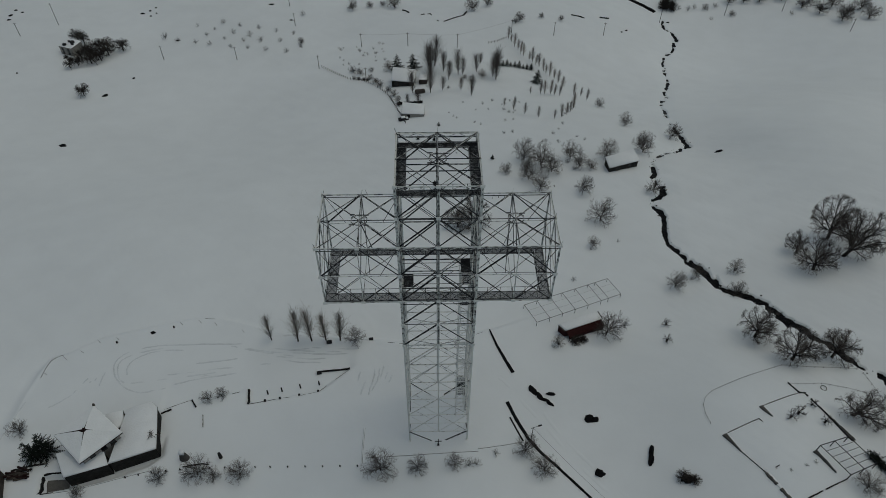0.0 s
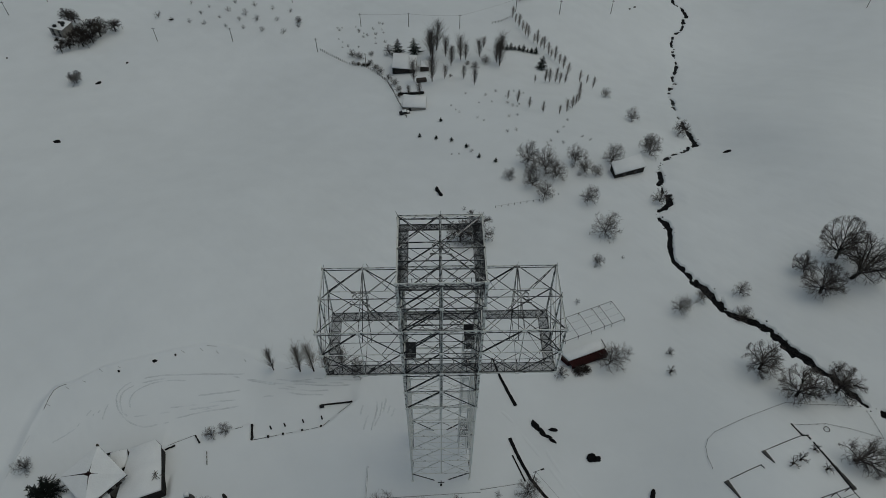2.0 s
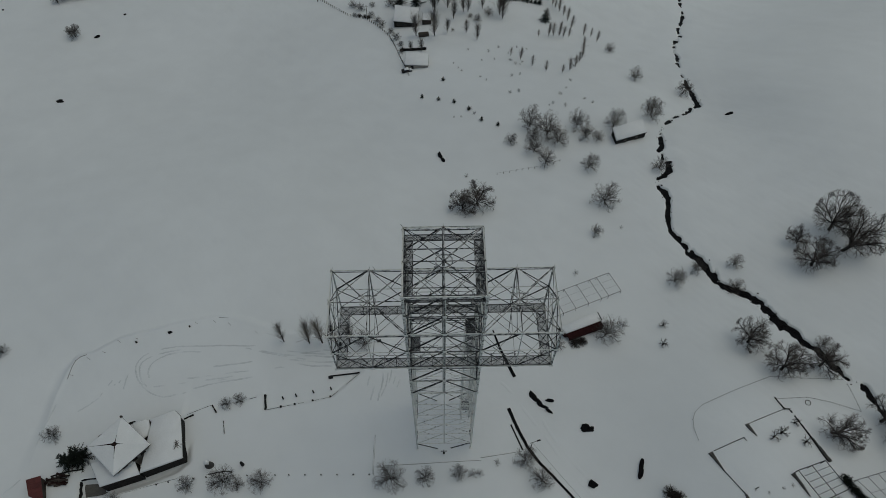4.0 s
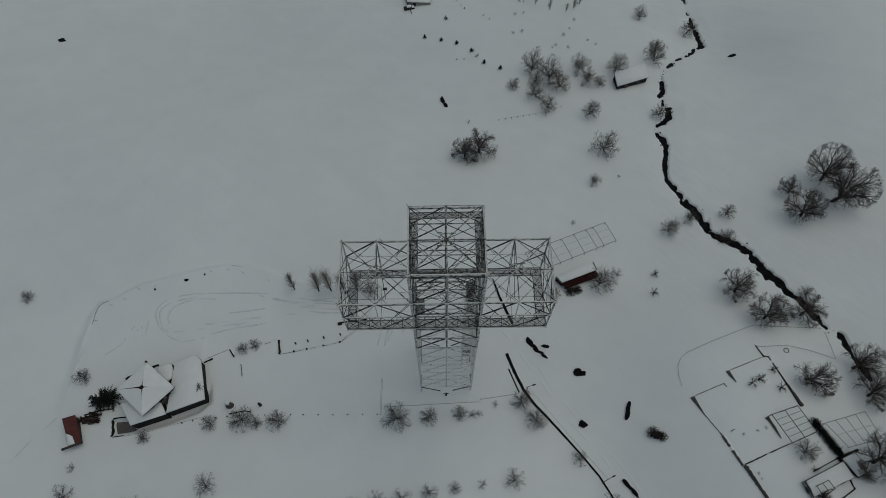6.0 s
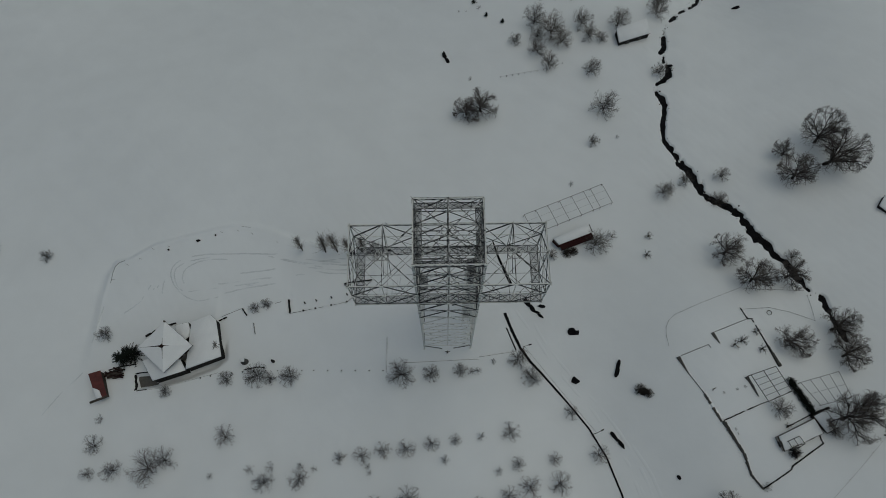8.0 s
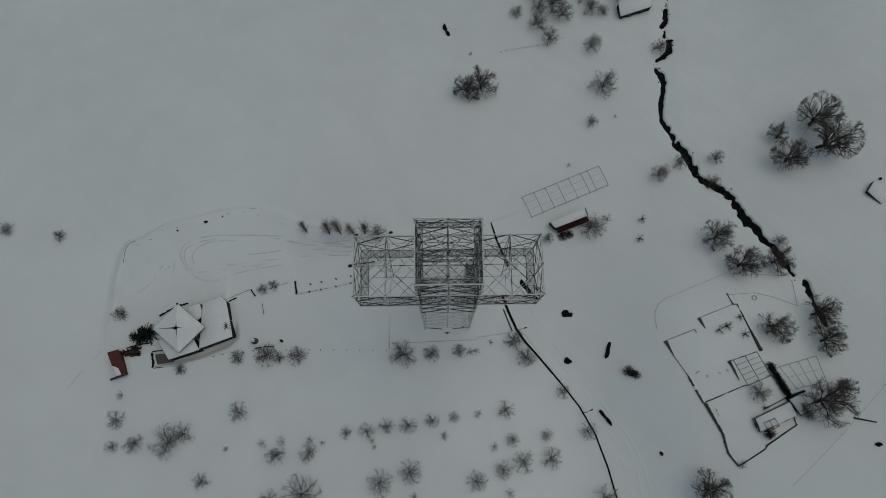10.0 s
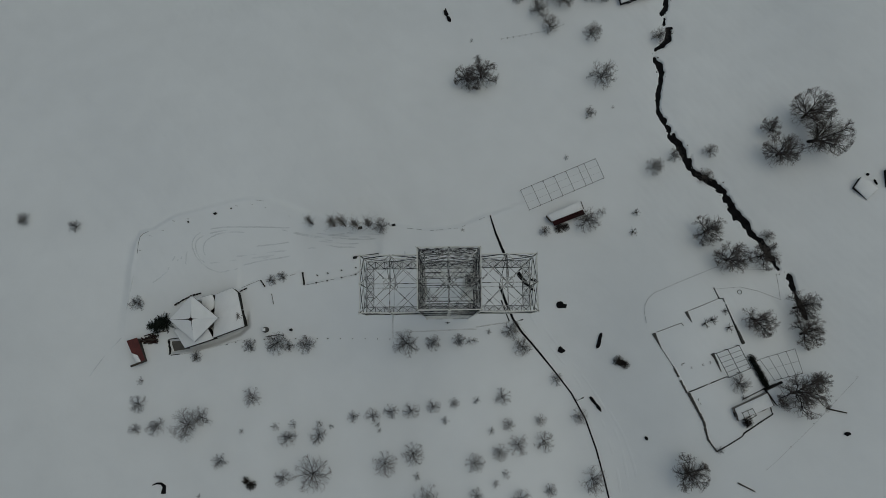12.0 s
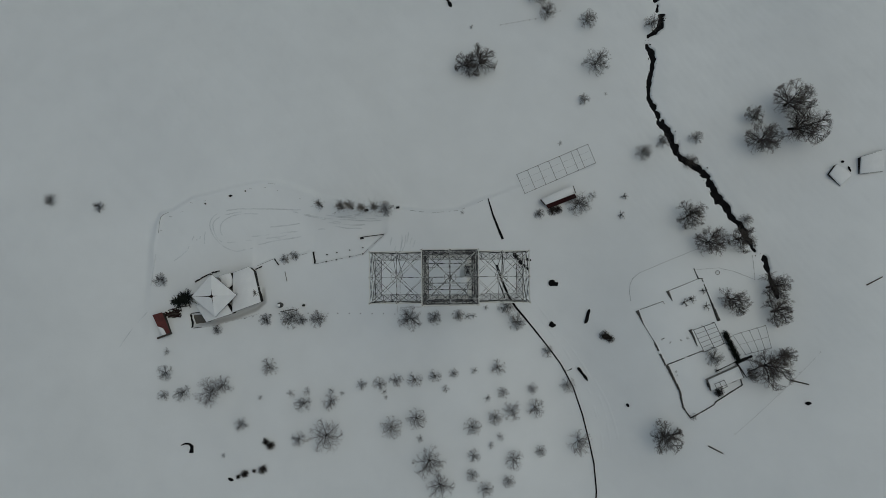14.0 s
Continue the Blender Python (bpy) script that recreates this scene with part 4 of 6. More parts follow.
ARC = [(40.9, 243.5), (41.9, 239.1), (43.2, 234.8), (44.6, 231.8), (45.6, 227.7), (46.8, 225.8), (49.2, 222.0), (50.7, 220.8), (52.1, 218.5), (53.6, 216.7), (55.3, 212.9), (56.1, 210.5), (57.7, 208.2),
       (59.4, 205.4), (60.7, 201.4), (61.2, 194.4), (58.8, 185.8), (54.4, 185.7), (56.1, 184.9), (51.7, 184.9), (49.6, 184.2), (44.8, 182.8), (66.1, 189.5), (69.4, 189.2), (71.2, 184.1)]
for k, (x, y) in enumerate(ARC):
    plant("poplar", x, y, (6.4, 4.6, 7.2, 5.4, 6.8)[k % 5] * (0.8 if k > 20 else 1.0), "slim bare poplar in a curved row", "curved poplar row", "poplar_tree")
for k, (x, y) in enumerate(((30.9, 163.7), (34.4, 159.7), (38.2, 152.9), (43.1, 148.3), (49.1, 146.4), (52.6, 149.5), (55.5, 152.9), (58.1, 158.3), (60.0, 162.5), (61.4, 167.0), (63.5, 176.0))):
    plant("poplar", x, y, 4.2 + 1.6 * ((k * 3) % 4) / 3, "thin young poplar stem in the snow", "curved poplar row", "poplar_tree")
for x, y, r in ((-37.5, 214.8, 2.4), (-33.5, 212.1, 2.4), (-36.0, 207.0, 1.4), (-28.7, 205.1, 1.8), (-25.8, 200.3, 2.0), (-23.0, 195.5, 2.2), (-19.2, 188.4, 2.0), (-16.6, 183.0, 2.2), (-14.6, 177.0, 1.8), (-14.0, 171.3, 1.4),
                (-28.5, 214.4, 1.6), (-19.8, 213.3, 3.0), (-17.5, 209.6, 1.6), (19.3, 194.9, 2.2), (24.3, 200.0, 2.6), (9.5, 212.0, 1.6), (8.0, 186.5, 1.0), (16.0, 198.0, 1.4)):
    plant("fruit", x, y, r, "bare shrubby tree in the far garden", "far garden trees")
for x, y in ((-34.0, 206.6), (-31.4, 205.4), (-29.6, 204.4)):
    plant("bush", x, y, 1.3, "dense dark bush against the curved fence", "fence bushes", "bush", "bush", 0.8)
r7 = random.Random(77)
for k in range(26):
    plant("young", r7.uniform(-48, -22), r7.uniform(222, 246), r7.uniform(0.6, 1.1), "small planted sapling in the far garden", "far saplings", "sapling")
for k in range(44):
    x, y = r7.uniform(5, 58), r7.uniform(120, 172)
    if math.dist((x, y), (44, 160)) > 9:
        plant("young", x, y, r7.uniform(0.5, 1.0), "thin sapling in the far snowy field", "far saplings", "sapling")
for x, y, r in ((-176.5, 221.7, 3.0), (-173.5, 224.5, 3.0), (-168.2, 227.3, 4.2), (-164.8, 231.1, 4.4), (-163.3, 237.4, 4.6), (-157.8, 242.9, 4.4), (-183.7, 252.0, 4.4), (-180.0, 250.0, 3.8), (-170.6, 234.0, 4.4),
                (-169.0, 241.5, 4.4), (-174.0, 230.5, 3.8), (-172.5, 238.0, 4.2), (-166.0, 244.0, 4.2), (-159.5, 194.1, 3.8)):
    plant("umbrella", x, y, r, "dark bare fruit tree with a flat spreading crown", "farmhouse trees", tall=1.2)
for x, y, r in ((-182.5, 232.4, 1.6), (-179.0, 230.0, 1.8), (-176.0, 231.5, 1.5)):
    plant("bush", x, y, r, "brown leafless bush against the farmhouse", "farmhouse bushes", "bush", "bush", 0.9)
FAR_SAPLINGS = [(-140, 256.9, 2.4), (-132.4, 252.8, 1.7), (-122.4, 250.2, 1.7), (-114.6, 248.5, 1.7), (-118.7, 259.1, 1.5), (-126.3, 270.7, 1.3), (-113.1, 274.9, 1.8), (-105.2, 261.4, 1.9),
                (-108.3, 254.9, 1.2), (-103.3, 270.3, 1.5), (-97.9, 252.9, 1.6), (-95.7, 258.8, 2.2), (-94.5, 245.2, 1.5), (-92.3, 267.1, 1.8), (-88.8, 253, 2.2), (-84.9, 243.3, 1.8),
                (-82.6, 264.6, 1.5), (-78.8, 253.7, 1.6), (-73.8, 241.1, 1.9), (-73.1, 261.9, 1.6), (-103.7, 246.5, 1.3), (-71.1, 285.1, 2.0), (-67.2, 246.8, 1.6), (-116.1, 266.4, 1.1)]
for x, y, r in FAR_SAPLINGS:
    plant("young", x, y, r, "bare young tree in a distant orchard", "distant orchard")
for x, y, r in ((-67.6, 251.5, 2.2), (-43.3, 292.2, 3.6), (-33.7, 295.0, 2.4), (-26.3, 296.3, 2.0), (-19.7, 293.5, 4.2), (24.1, 281.4, 4.2), (33.3, 286.9, 3.0), (48.9, 263.4, 3.0), (46.2, 260.6, 1.8), (61.1, 268.0, 1.8),
                (71.7, 266.3, 1.8), (225.5, 287.6, 5.0), (232.9, 275.9, 5.6), (219.1, 296.5, 4.6), (248.0, 276.6, 5.2), (181.5, 311.0, 4.0), (190.0, 310.0, 3.6), (199.3, 309.2, 4.4), (212.0, 308.4, 5.0), (236, 296, 5.4), (250, 290, 5.4),
                (226, 304, 5.4), (206, 315, 4.8), (240, 284, 4.4), (150, 316, 4.0)):
    plant("distant", x, y, r, "bare dark tree on the distant slope", "distant trees")
for x, y, r in ((139.4, 302.5, 3.4), (142.6, 304.0, 3.8), (144.6, 302.5, 3.2), (141.0, 307.0, 3.6)):
    plant("bush", x, y, r, "tall dense dark thicket at the head of the stream", "stream thicket", "bush", "bush", 1.7)
for x, y, r in ((149.0, 304.0, 2.0), (154.5, 303.0, 2.2), (159.0, 305.5, 2.0), (165.5, 305.0, 2.4), (172.0, 306.5, 2.2), (166.0, 293.3, 1.5), (179.3, 296.9, 2.4), (210.5, 289.5, 1.9)):
    plant("young" if r < 2.3 else "fruit", x, y, r, "thin bare scrub on the distant slope", "distant scrub", "shrub", "bush")

# ---- buildings ----
def slab(name, points, z, thick, mat, parent, label="", inset=0.25, drop=0.15):
    return part(name, (*prism(points, z, z + thick, inset, drop), mat, False), parent, label)


def local(points, o):
    return [(x - o[0], y - o[1]) for x, y in points]


def grown(points, by):
    n = len(points)
    cx, cy = sum(p[0] for p in points) / n, sum(p[1] for p in points) / n
    return [(cx + (x - cx) * (1 + by / math.dist((x, y), (cx, cy))), cy + (y - cy) * (1 + by / math.dist((x, y), (cx, cy)))) for x, y in points]


def window(parent, a, b, u, z, w=1.0, h=1.2):
    """A framed pane on the wall from a to b, at the share u of its length."""
    x, y = a[0] + (b[0] - a[0]) * u, a[1] + (b[1] - a[1]) * u
    turn = math.degrees(math.atan2(b[1] - a[1], b[0] - a[0]))
    m = pose(x, y, z, 0, 0, turn)
    vs, fs = box(-w / 2 - 0.1, -0.06, -h / 2 - 0.1, w / 2 + 0.1, 0.1, h / 2 + 0.1)
    win = part("window", (vs, fs, WOOD), parent, m=m)
    vs, fs = box(-w / 2, -0.09, -h / 2, w / 2, -0.03, h / 2)
    part("pane", (vs, fs, GLASS), win)
    vs, fs = box(-w / 2 - 0.2, -0.25, -h / 2 - 0.2, w / 2 + 0.2, 0.02, -h / 2 - 0.1)
    part("sill", (vs, fs, WOOD), win)
    return win


def flat_house(name, plan, z0, z1, wall, label, category="shed", snow=0.4, over=0.3, tilt=0.0, windows=(), group="", lip=0.08):
    """Walls on a plan (counter-clockwise from the south-west corner), a thin roof board and a cushion of snow; tilt: fall of the roof to the south."""
    o = (sum(p[0] for p in plan) / len(plan), sum(p[1] for p in plan) / len(plan))
    ob = thing(name, o[0], o[1], 0, label, category, group)
    lp = local(plan, o)
    n = len(lp)
    for k in range(n):
        a, b = lp[k], lp[(k + 1) % n]
        l = math.dist(a, b)
        turn = math.degrees(math.atan2(b[1] - a[1], b[0] - a[0]))
        vs, fs = box(0, 0, z0 - 0.6, l - 0.25, 0.25, z1 - 0.05)
        part("wall", (vs, fs, wall), ob, m=pose(*a, 0, 0, 0, turn))
    rp = grown(lp, over)
    roof = part("roof", (*prism(rp, 0, 0.14), WOOD), ob)
    top = part("roof_snow", (*prism(grown(lp, over - lip), 0.14, 0.14 + snow, 0.35, 0.25), SNOW_ROOF, False), ob)
    for q in (roof, top):
        q.matrix_basis = pose(0, 0, z1, tilt, 0, 0)
    for k, u, zz in windows:
        window(ob, lp[k], lp[(k + 1) % n], u, z0 + zz)
    return ob


# chapel house with a pyramid roof turned to the square
W_, N_, E_, S_ = (-81.6, -5.6), (-75.3, 1.5), (-67.2, -5.2), (-74.0, -12.2)
eaves = [S_, E_, N_, W_]
peak = (-74.5, -5.5)
house = thing("house", *peak, 0, "house with snow-laden pyramid roof and bare red ridge star", "house")
he = local(eaves, peak)
hw = grown(he, -1.1)
gh = gz(-74.5, -8)
for k in range(4):
    a, b = hw[k], hw[(k + 1) % 4]
    turn = math.degrees(math.atan2(b[1] - a[1], b[0] - a[0]))
    vs, fs = box(0, 0, gh - 1.5, math.dist(a, b) - 0.3, 0.3, 3.1)
    part("wall", (vs, fs, PLASTER), house, m=pose(*a, 0, 0, 0, turn))
    for u in (0.25, 0.55, 0.8):
        window(house, a, b, u, 1.6)
EAVE_Z, PEAK_Z = 3.1, 4.9


def pyramid(points, z0, z1, thick, lip):
    """A low hipped roof of some thickness with a softened edge."""
    n = len(points)
    inner = grown(points, -lip)
    vs = [(*p, z0) for p in points] + [(*p, z0 + thick * 0.55) for p in points] + [(*p, z0 + thick + (z1 - z0) * 0.04) for p in inner] + [(0, 0, z1 + thick)]
    fs = [tuple(reversed(range(n)))]
    for r in range(2):
        fs += [(r * n + k, r * n + (k + 1) % n, (r + 1) * n + (k + 1) % n, (r + 1) * n + k) for k in range(n)]
    fs += [(2 * n + k, 2 * n + (k + 1) % n, 3 * n) for k in range(n)]
    return vs, fs


part("roof", (*pyramid(he, EAVE_Z - 0.25, PEAK_Z - 0.25, 0.2, 0.1), RIDGE), house, "dark red roof boards under the snow")
part("roof_snow", (*pyramid(grown(he, -0.06), EAVE_Z, PEAK_Z, 0.34, 0.35), SNOW_ROOF), house, "thick clean snow on four slopes")
for k, (px, py) in enumerate(grown(he, -0.4)):
    reach = (0.52, 0.26, 0.34, 1.0)[k]
    L = math.dist((0, 0), (px, py))
    zt, ze = PEAK_Z + 0.34, EAVE_Z + 0.36
    vs, fs, m = [], [], 7
    for j in range(m):
        u = reach * j / (m - 1)
        w = max(0.05, (0.55 if j == 0 else 0.28 * (1 - j / (m - 1)) + (0.04 if reach > 0.9 else 0.0)))
        dx, dy = -py / L * w, px / L * w
        z = zt + (ze - zt) * u
        vs += [(px * u + dx, py * u + dy, z - 0.12), (px * u, py * u, z + 0.09), (px * u - dx, py * u - dy, z - 0.12)]
        if j:
            o = 3 * (j - 1)
            fs += [(o, o + 1, o + 4, o + 3), (o + 1, o + 2, o + 5, o + 4)]
    part("ridge_cap", (vs, fs, RIDGE), house, "bare dark red ridge tiles")
vs, fs = box(-0.25, -0.25, PEAK_Z + 0.1, 0.25, 0.25, PEAK_Z + 0.75, 0.1)
part("finial", (vs, fs, RIDGE), house)
vs, fs = box(-0.2, -0.2, 0, 0.2, 0.2, 0.8, 0.06)
part("chimney", (vs, fs, WOOD), house, m=pose(he[2][0] * 0.98, he[2][1] * 0.98, EAVE_Z))
low = [(-81.0, -8.6), (-77.6, -13.8), (-69.4, -11.2), (-72.5, -6.0)]
# porch and annex walls: shade under the eaves put into a near-black colour
flat_house("porch", low, gz(-75, -9) - 1.4, 0.4, STONE_DARK, "low snow-covered porch against the house wall", "porch", 0.4, 0.2)
annex = [(-69.3, -10.8), (-60.4, -7.5), (-61.6, -2.6), (-62.7, 2.2), (-64.2, 3.5), (-69.0, 1.7)]
flat_house("annex", annex, gz(-66, -4) - 1.4, 0.2, STONE_DARK, "flat-roofed annex deep in snow, walls darkened as eave shade", "house", 0.5, 0.3)
flat_house("woodshed", [(-72.2, -4.5), (-69.5, -2.0), (-69.3, -0.6), (-70.2, 1.8), (-73.6, 1.0)], gz(-71, 2), -0.1, WOOD, "small snow-covered lean-to between house and annex", "shed", 0.35, 0.15)
# snow-caught debris on the annex roof edge
vs, fs, r8 = [], [], random.Random(8)
for k in range(26):
    p = Vector((r8.uniform(-0.7, 0.7), r8.uniform(-0.8, 0.8), r8.uniform(0, 0.5)))
    tube(vs, fs, p, p + Vector((r8.uniform(-0.9, 0.9), r8.uniform(-0.9, 0.9), r8.uniform(-0.1, 0.5))), 0.06, 0.03, 4)
tagged(part("brush_pile", (vs, fs, WOOD), m=pose(-61.9, -4.6, 0.65)), "heap of dry brown branches on the annex roof", "branches")
# sunken court south of the house
court = [(-84.5, -11.5), (-83.5, -15.8), (-77.7, -14.3), (-79.3, -10.9)]
# the floor's colour includes the court's shadow
tagged(part("courtyard", (*prism([court[0], court[1], court[2], court[3]], gz(-81, -13.5) - 0.3, gz(-81, -13.5) + 0.3), CONCRETE)), "swept concrete court beside the house", "courtyard", kind="structure")


def low_wall(line, half, lift, mat, label, name="stone_wall", cap=True, seed=1, category="wall", rough=0.12, down=0.8):
    """A rough wall along a line, with a strip of snow on it."""
    ob = thing(name, *line[0], 0, label, category)
    sh = lambda d: ([(x - line[0][0], y - line[0][1], z) for x, y, z in d[0]], d[1])
    part("masonry", (*sh(ribbon(line, half, lift, down, rough, seed)), mat), ob)
    if cap:
        hc = (lambda u: half(u) * 0.75) if callable(half) else half * 0.75
        part("snow_cap", (*sh(ribbon(line, hc, lift + 0.14, -lift + 0.12, rough * 0.5, seed + 1)), SNOW_ROOF, False), ob)
    return ob


# west wall broad and dark in place of the shadow along that side
low_wall([(-84.5, -11.6), (-83.5, -15.9)], 0.28, 0.1, STONE_DARK, "court wall widened and darkened for the west-side shadow", cap=False, down=2.4, seed=5)
low_wall([(-79.4, -10.7), (-84.2, -11.3)], 0.14, 0.15, STONE_DARK, "dark stone edge of the sunken court", cap=False, down=2.4, seed=6)
low_wall([(-83.0, -16.0), (-80.2, -15.7)], 0.12, 0.12, STONE_DARK, "dark stone edge of the sunken court", cap=False, down=2.4, seed=7)
low_wall([(-80.2, -15.8), (-75.7, -15.2), (-69.2, -13.5), (-61.6, -11.6)], 0.07, 0.12, STONE, "thin stone rim of the sunken alley", "rim_wall", True, 331, down=1.8)

# red-roofed hut
hut = [(-92.6, -18.2), (-89.9, -17.4), (-92.6, -10.7), (-95.7, -11.6)]
hg = gz(-92.5, -14.5)
hut_ob = thing("hut", -92.7, -14.5, 0, "small hut with bare rust-red sheet roof", "hut")
lp = local(hut, (-92.7, -14.5))
for k in range(4):
    a, b = lp[k], lp[(k + 1) % 4]
    vs, fs = box(0.2, 0.2, hg - 0.6, math.dist(a, b) - 0.2, 0.4, hg + 2.1)
    part("wall", (vs, fs, WOOD), hut_ob, m=pose(*a, 0, 0, 0, math.degrees(math.atan2(b[1] - a[1], b[0] - a[0]))))
part("roof", (*prism(lp, hg + 2.15, hg + 2.27), RED_ROOF), hut_ob, "rust-red metal roof sheet")
a, b, c, d = (Vector((*p, 0)) for p in lp)
for k in range(7):
    p, q = a.lerp(d, k / 6), b.lerp(c, k / 6)
    vs, fs = [], []
    tube(vs, fs, (p.x, p.y, hg + 2.29), (q.x, q.y, hg + 2.29), 0.04, 0.04)
    part("roof_seam", (vs, fs, RED_ROOF), hut_ob)
patch = [a.lerp(b, 0.02), a.lerp(b, 0.55), a.lerp(b, 0.5) + (d - a) * 0.28, a.lerp(b, 0.3) + (d - a) * 0.36, d * 0.45 + a * 0.55]
part("roof_snow", (*prism([(p.x, p.y) for p in patch], hg + 2.25, hg + 2.5, 0.2, 0.12), SNOW_ROOF, False), hut_ob, "last patch of snow on the roof")
vs, fs = [], []
tube(vs, fs, (-1.4, -4.6, hg + 2.2), (3.4, -2.9, hg + 2.5), 0.32, 0.32, 6)
part("gutter", (vs, fs, WOOD), hut_ob, "dark beam along the eaves")
stack = thing("log_stack", -89.8, -11.1, gz(-89.8, -11.1), "dark heap of logs beside the hut", "firewood")
r10 = random.Random(10)
for k in range(34):
    vs, fs = [], []
    p = Vector((r10.uniform(-2.0, 1.7), r10.uniform(-1.2, 1.0), 0.15 + 0.9 * r10.random()))
    d = Vector((r10.uniform(0.6, 1.3), r10.uniform(-0.5, 0.5), r10.uniform(-0.2, 0.2)))
    tube(vs, fs, p - d, p + d, 0.24, 0.2, 6)
    part("log", (vs, fs, (WOOD, BARK, RIDGE)[k % 3]), stack)

# brick barn and its drying frame
barn = [(32.3, 23.0), (41.8, 26.6), (41.0, 29.2), (30.8, 24.9)]
barn_g = gz(36.5, 25.5)
barn_ob = flat_house("brick_barn", barn, barn_g, barn_g + 2.5, RED_BRICK, "long dark red barn under a thick snow roof", "barn", 0.4, 0.15, -3.0)
sw, se, ne, nw = (Vector((*p, 0)) for p in local(barn, (sum(p[0] for p in barn) / 4, sum(p[1] for p in barn) / 4)))
# the bare red sheet that falls from the snow edge to the low front wall
down = (sw - nw).normalized() * 1.5
lo, hi = [sw + down, se + down], [se - down * 0.15, sw - down * 0.15]
vs = [(p.x, p.y, z) for p, z in zip(lo + hi, (barn_g + 1.5, barn_g + 1.5, barn_g + 2.72, barn_g + 2.72))]
vs += [(x, y, z + 0.1) for x, y, z in vs]
part("roof_sheet", (vs, [(3, 2, 1, 0), (4, 5, 6, 7), (0, 1, 5, 4), (1, 2, 6, 5), (2, 3, 7, 6), (3, 0, 4, 7)], RED_BRICK), barn_ob, "bare dark red sheet below the snow")
vs, fs = box(0.1, 0.15, barn_g - 0.8, (se - sw).length - 0.1, 0.4, barn_g + 1.55)
part("front_wall", (vs, fs, RED_BRICK), barn_ob, m=pose(lo[0].x, lo[0].y, 0, 0, 0, math.degrees(math.atan2(se.y - sw.y, se.x - sw.x))))
for a, b in ((sw, nw), (se, ne)):
    e = (a - (se if a == sw else sw)).normalized() * 0.32
    vs, fs = [], []
    tube(vs, fs, (a.x + e.x, a.y + e.y, barn_g + 2.75), (a.x + (b.x - a.x) * 0.92 + e.x, a.y + (b.y - a.y) * 0.92 + e.y, barn_g + 2.7), 0.12, 0.12, 6)
    part("verge_board", (vs, fs, WOOD), barn_ob)
shed = [(59.9, 99.0), (70.2, 102.3), (69.5, 107.6), (59.4, 104.0)]
flat_house("shed", shed, gz(65, 103), gz(65, 103) + 2.6, STONE_DARK, "long dark shed with a clean snow roof", "shed", 0.5, 0.35, 5.0, [(0, 0.3, 1.3), (0, 0.7, 1.3)])
yard_house = [(77.9, -34.9), (87.7, -31.0), (86.2, -27.6), (76.9, -31.6)]
flat_house("cottage", yard_house, gz(81.9, -31.0), gz(81.9, -31.0) + 1.3, PLASTER, "low yard cottage under a flat snow roof", "house", 0.4, 0.15, lip=0.28, windows=[(3, 0.5, 1.1), (0, 0.3, 1.1), (0, 0.7, 1.1)])
flat_house("lean_to", [(88.8, -31.0), (91.7, -29.7), (89.4, -25.6), (86.3, -27.0)], gz(89.2, -28.0), gz(89.2, -28.0) + 1.2, STONE_DARK, "small snowed-in lean-to beside the cottage", "shed", 0.35, 0.15, lip=0.25)
# plans of the two half-buried farm buildings
FARM_A = [(122.1, 31.3), (125.4, 27.7), (128.9, 30.8), (126.9, 33.1), (124.4, 34.3)]
FARM_B = [(132.1, 36.6), (131.5, 31.3), (138.8, 32.1), (139.8, 39.0)]
for plan, h in ((FARM_A, 0.9), (FARM_B, 1.0)):
    cx, cy = sum(p[0] for p in plan) / len(plan), sum(p[1] for p in plan) / len(plan)
    flat_house("farm_building", plan, gz(cx, cy), gz(cx, cy) + h, STONE_DARK, "stone farm building half buried in snow", "house", 0.45, 0.2, windows=[])
flat_house("villa", [(-17.6, 193.2), (-7.6, 191.8), (-6.8, 200.4), (-17.0, 202.4)], gz(-12, 196), gz(-12, 196) + 3.6, STONE_DARK, "garden house with a broad snow roof", "house", 0.5, 0.5, 5.0, [(0, 0.2, 1.8), (0, 0.4, 1.8), (0, 0.6, 1.8), (0, 0.85, 1.8)])
flat_house("garden_shed", [(-12.0, 157.8), (-2.9, 157.4), (-2.7, 163.6), (-11.8, 165.2)], gz(-7, 161), gz(-7, 161) + 2.4, PLASTER, "low outbuilding with snow roof by the curved fence", "shed", 0.45, 0.3, 3.0, [(0, 0.3, 1.3)])
flat_house("garage", [(-5.2, 193.0), (-1.4, 192.8), (-1.2, 197.5), (-5.0, 197.8)], gz(-3, 195), gz(-3, 195) + 2.6, WOOD, "dark wooden garage beside the garden house", "garage", 0.2, 0.1)
tagged(part("parked_trailer", (*prism([(-2.2, -0.9), (2.2, -0.9), (2.2, 0.9), (-2.2, 0.9)], 0.2, 1.5, 0.3, 0.4), WOOD), m=pose(-4.6, 183.6, gz(-4.6, 183.6), 0, 0, 8)), "dark covered trailer near the garden house", "trailer")
low_wall([(-14.5, 173.0), (-3.5, 172.0)], 0.5, 1.4, STONE_DARK, "dark hedge wall north of the outbuilding", seed=9)
# farmhouse on the western slope
fh = [(-186.6, 237.4), (-179.4, 234.6), (-176.8, 241.6), (-184.0, 244.4)]
fg = gz(-182, 238)
flat_house("farmhouse", fh, fg, fg + 4.6, PLASTER, "two-storey plaster farmhouse with patchy snow roof", "house", 0.25, 0.4, 0.0, [(0, 0.25, 1.4), (0, 0.7, 1.4), (0, 0.25, 3.4), (0, 0.7, 3.4), (3, 0.5, 3.4)])
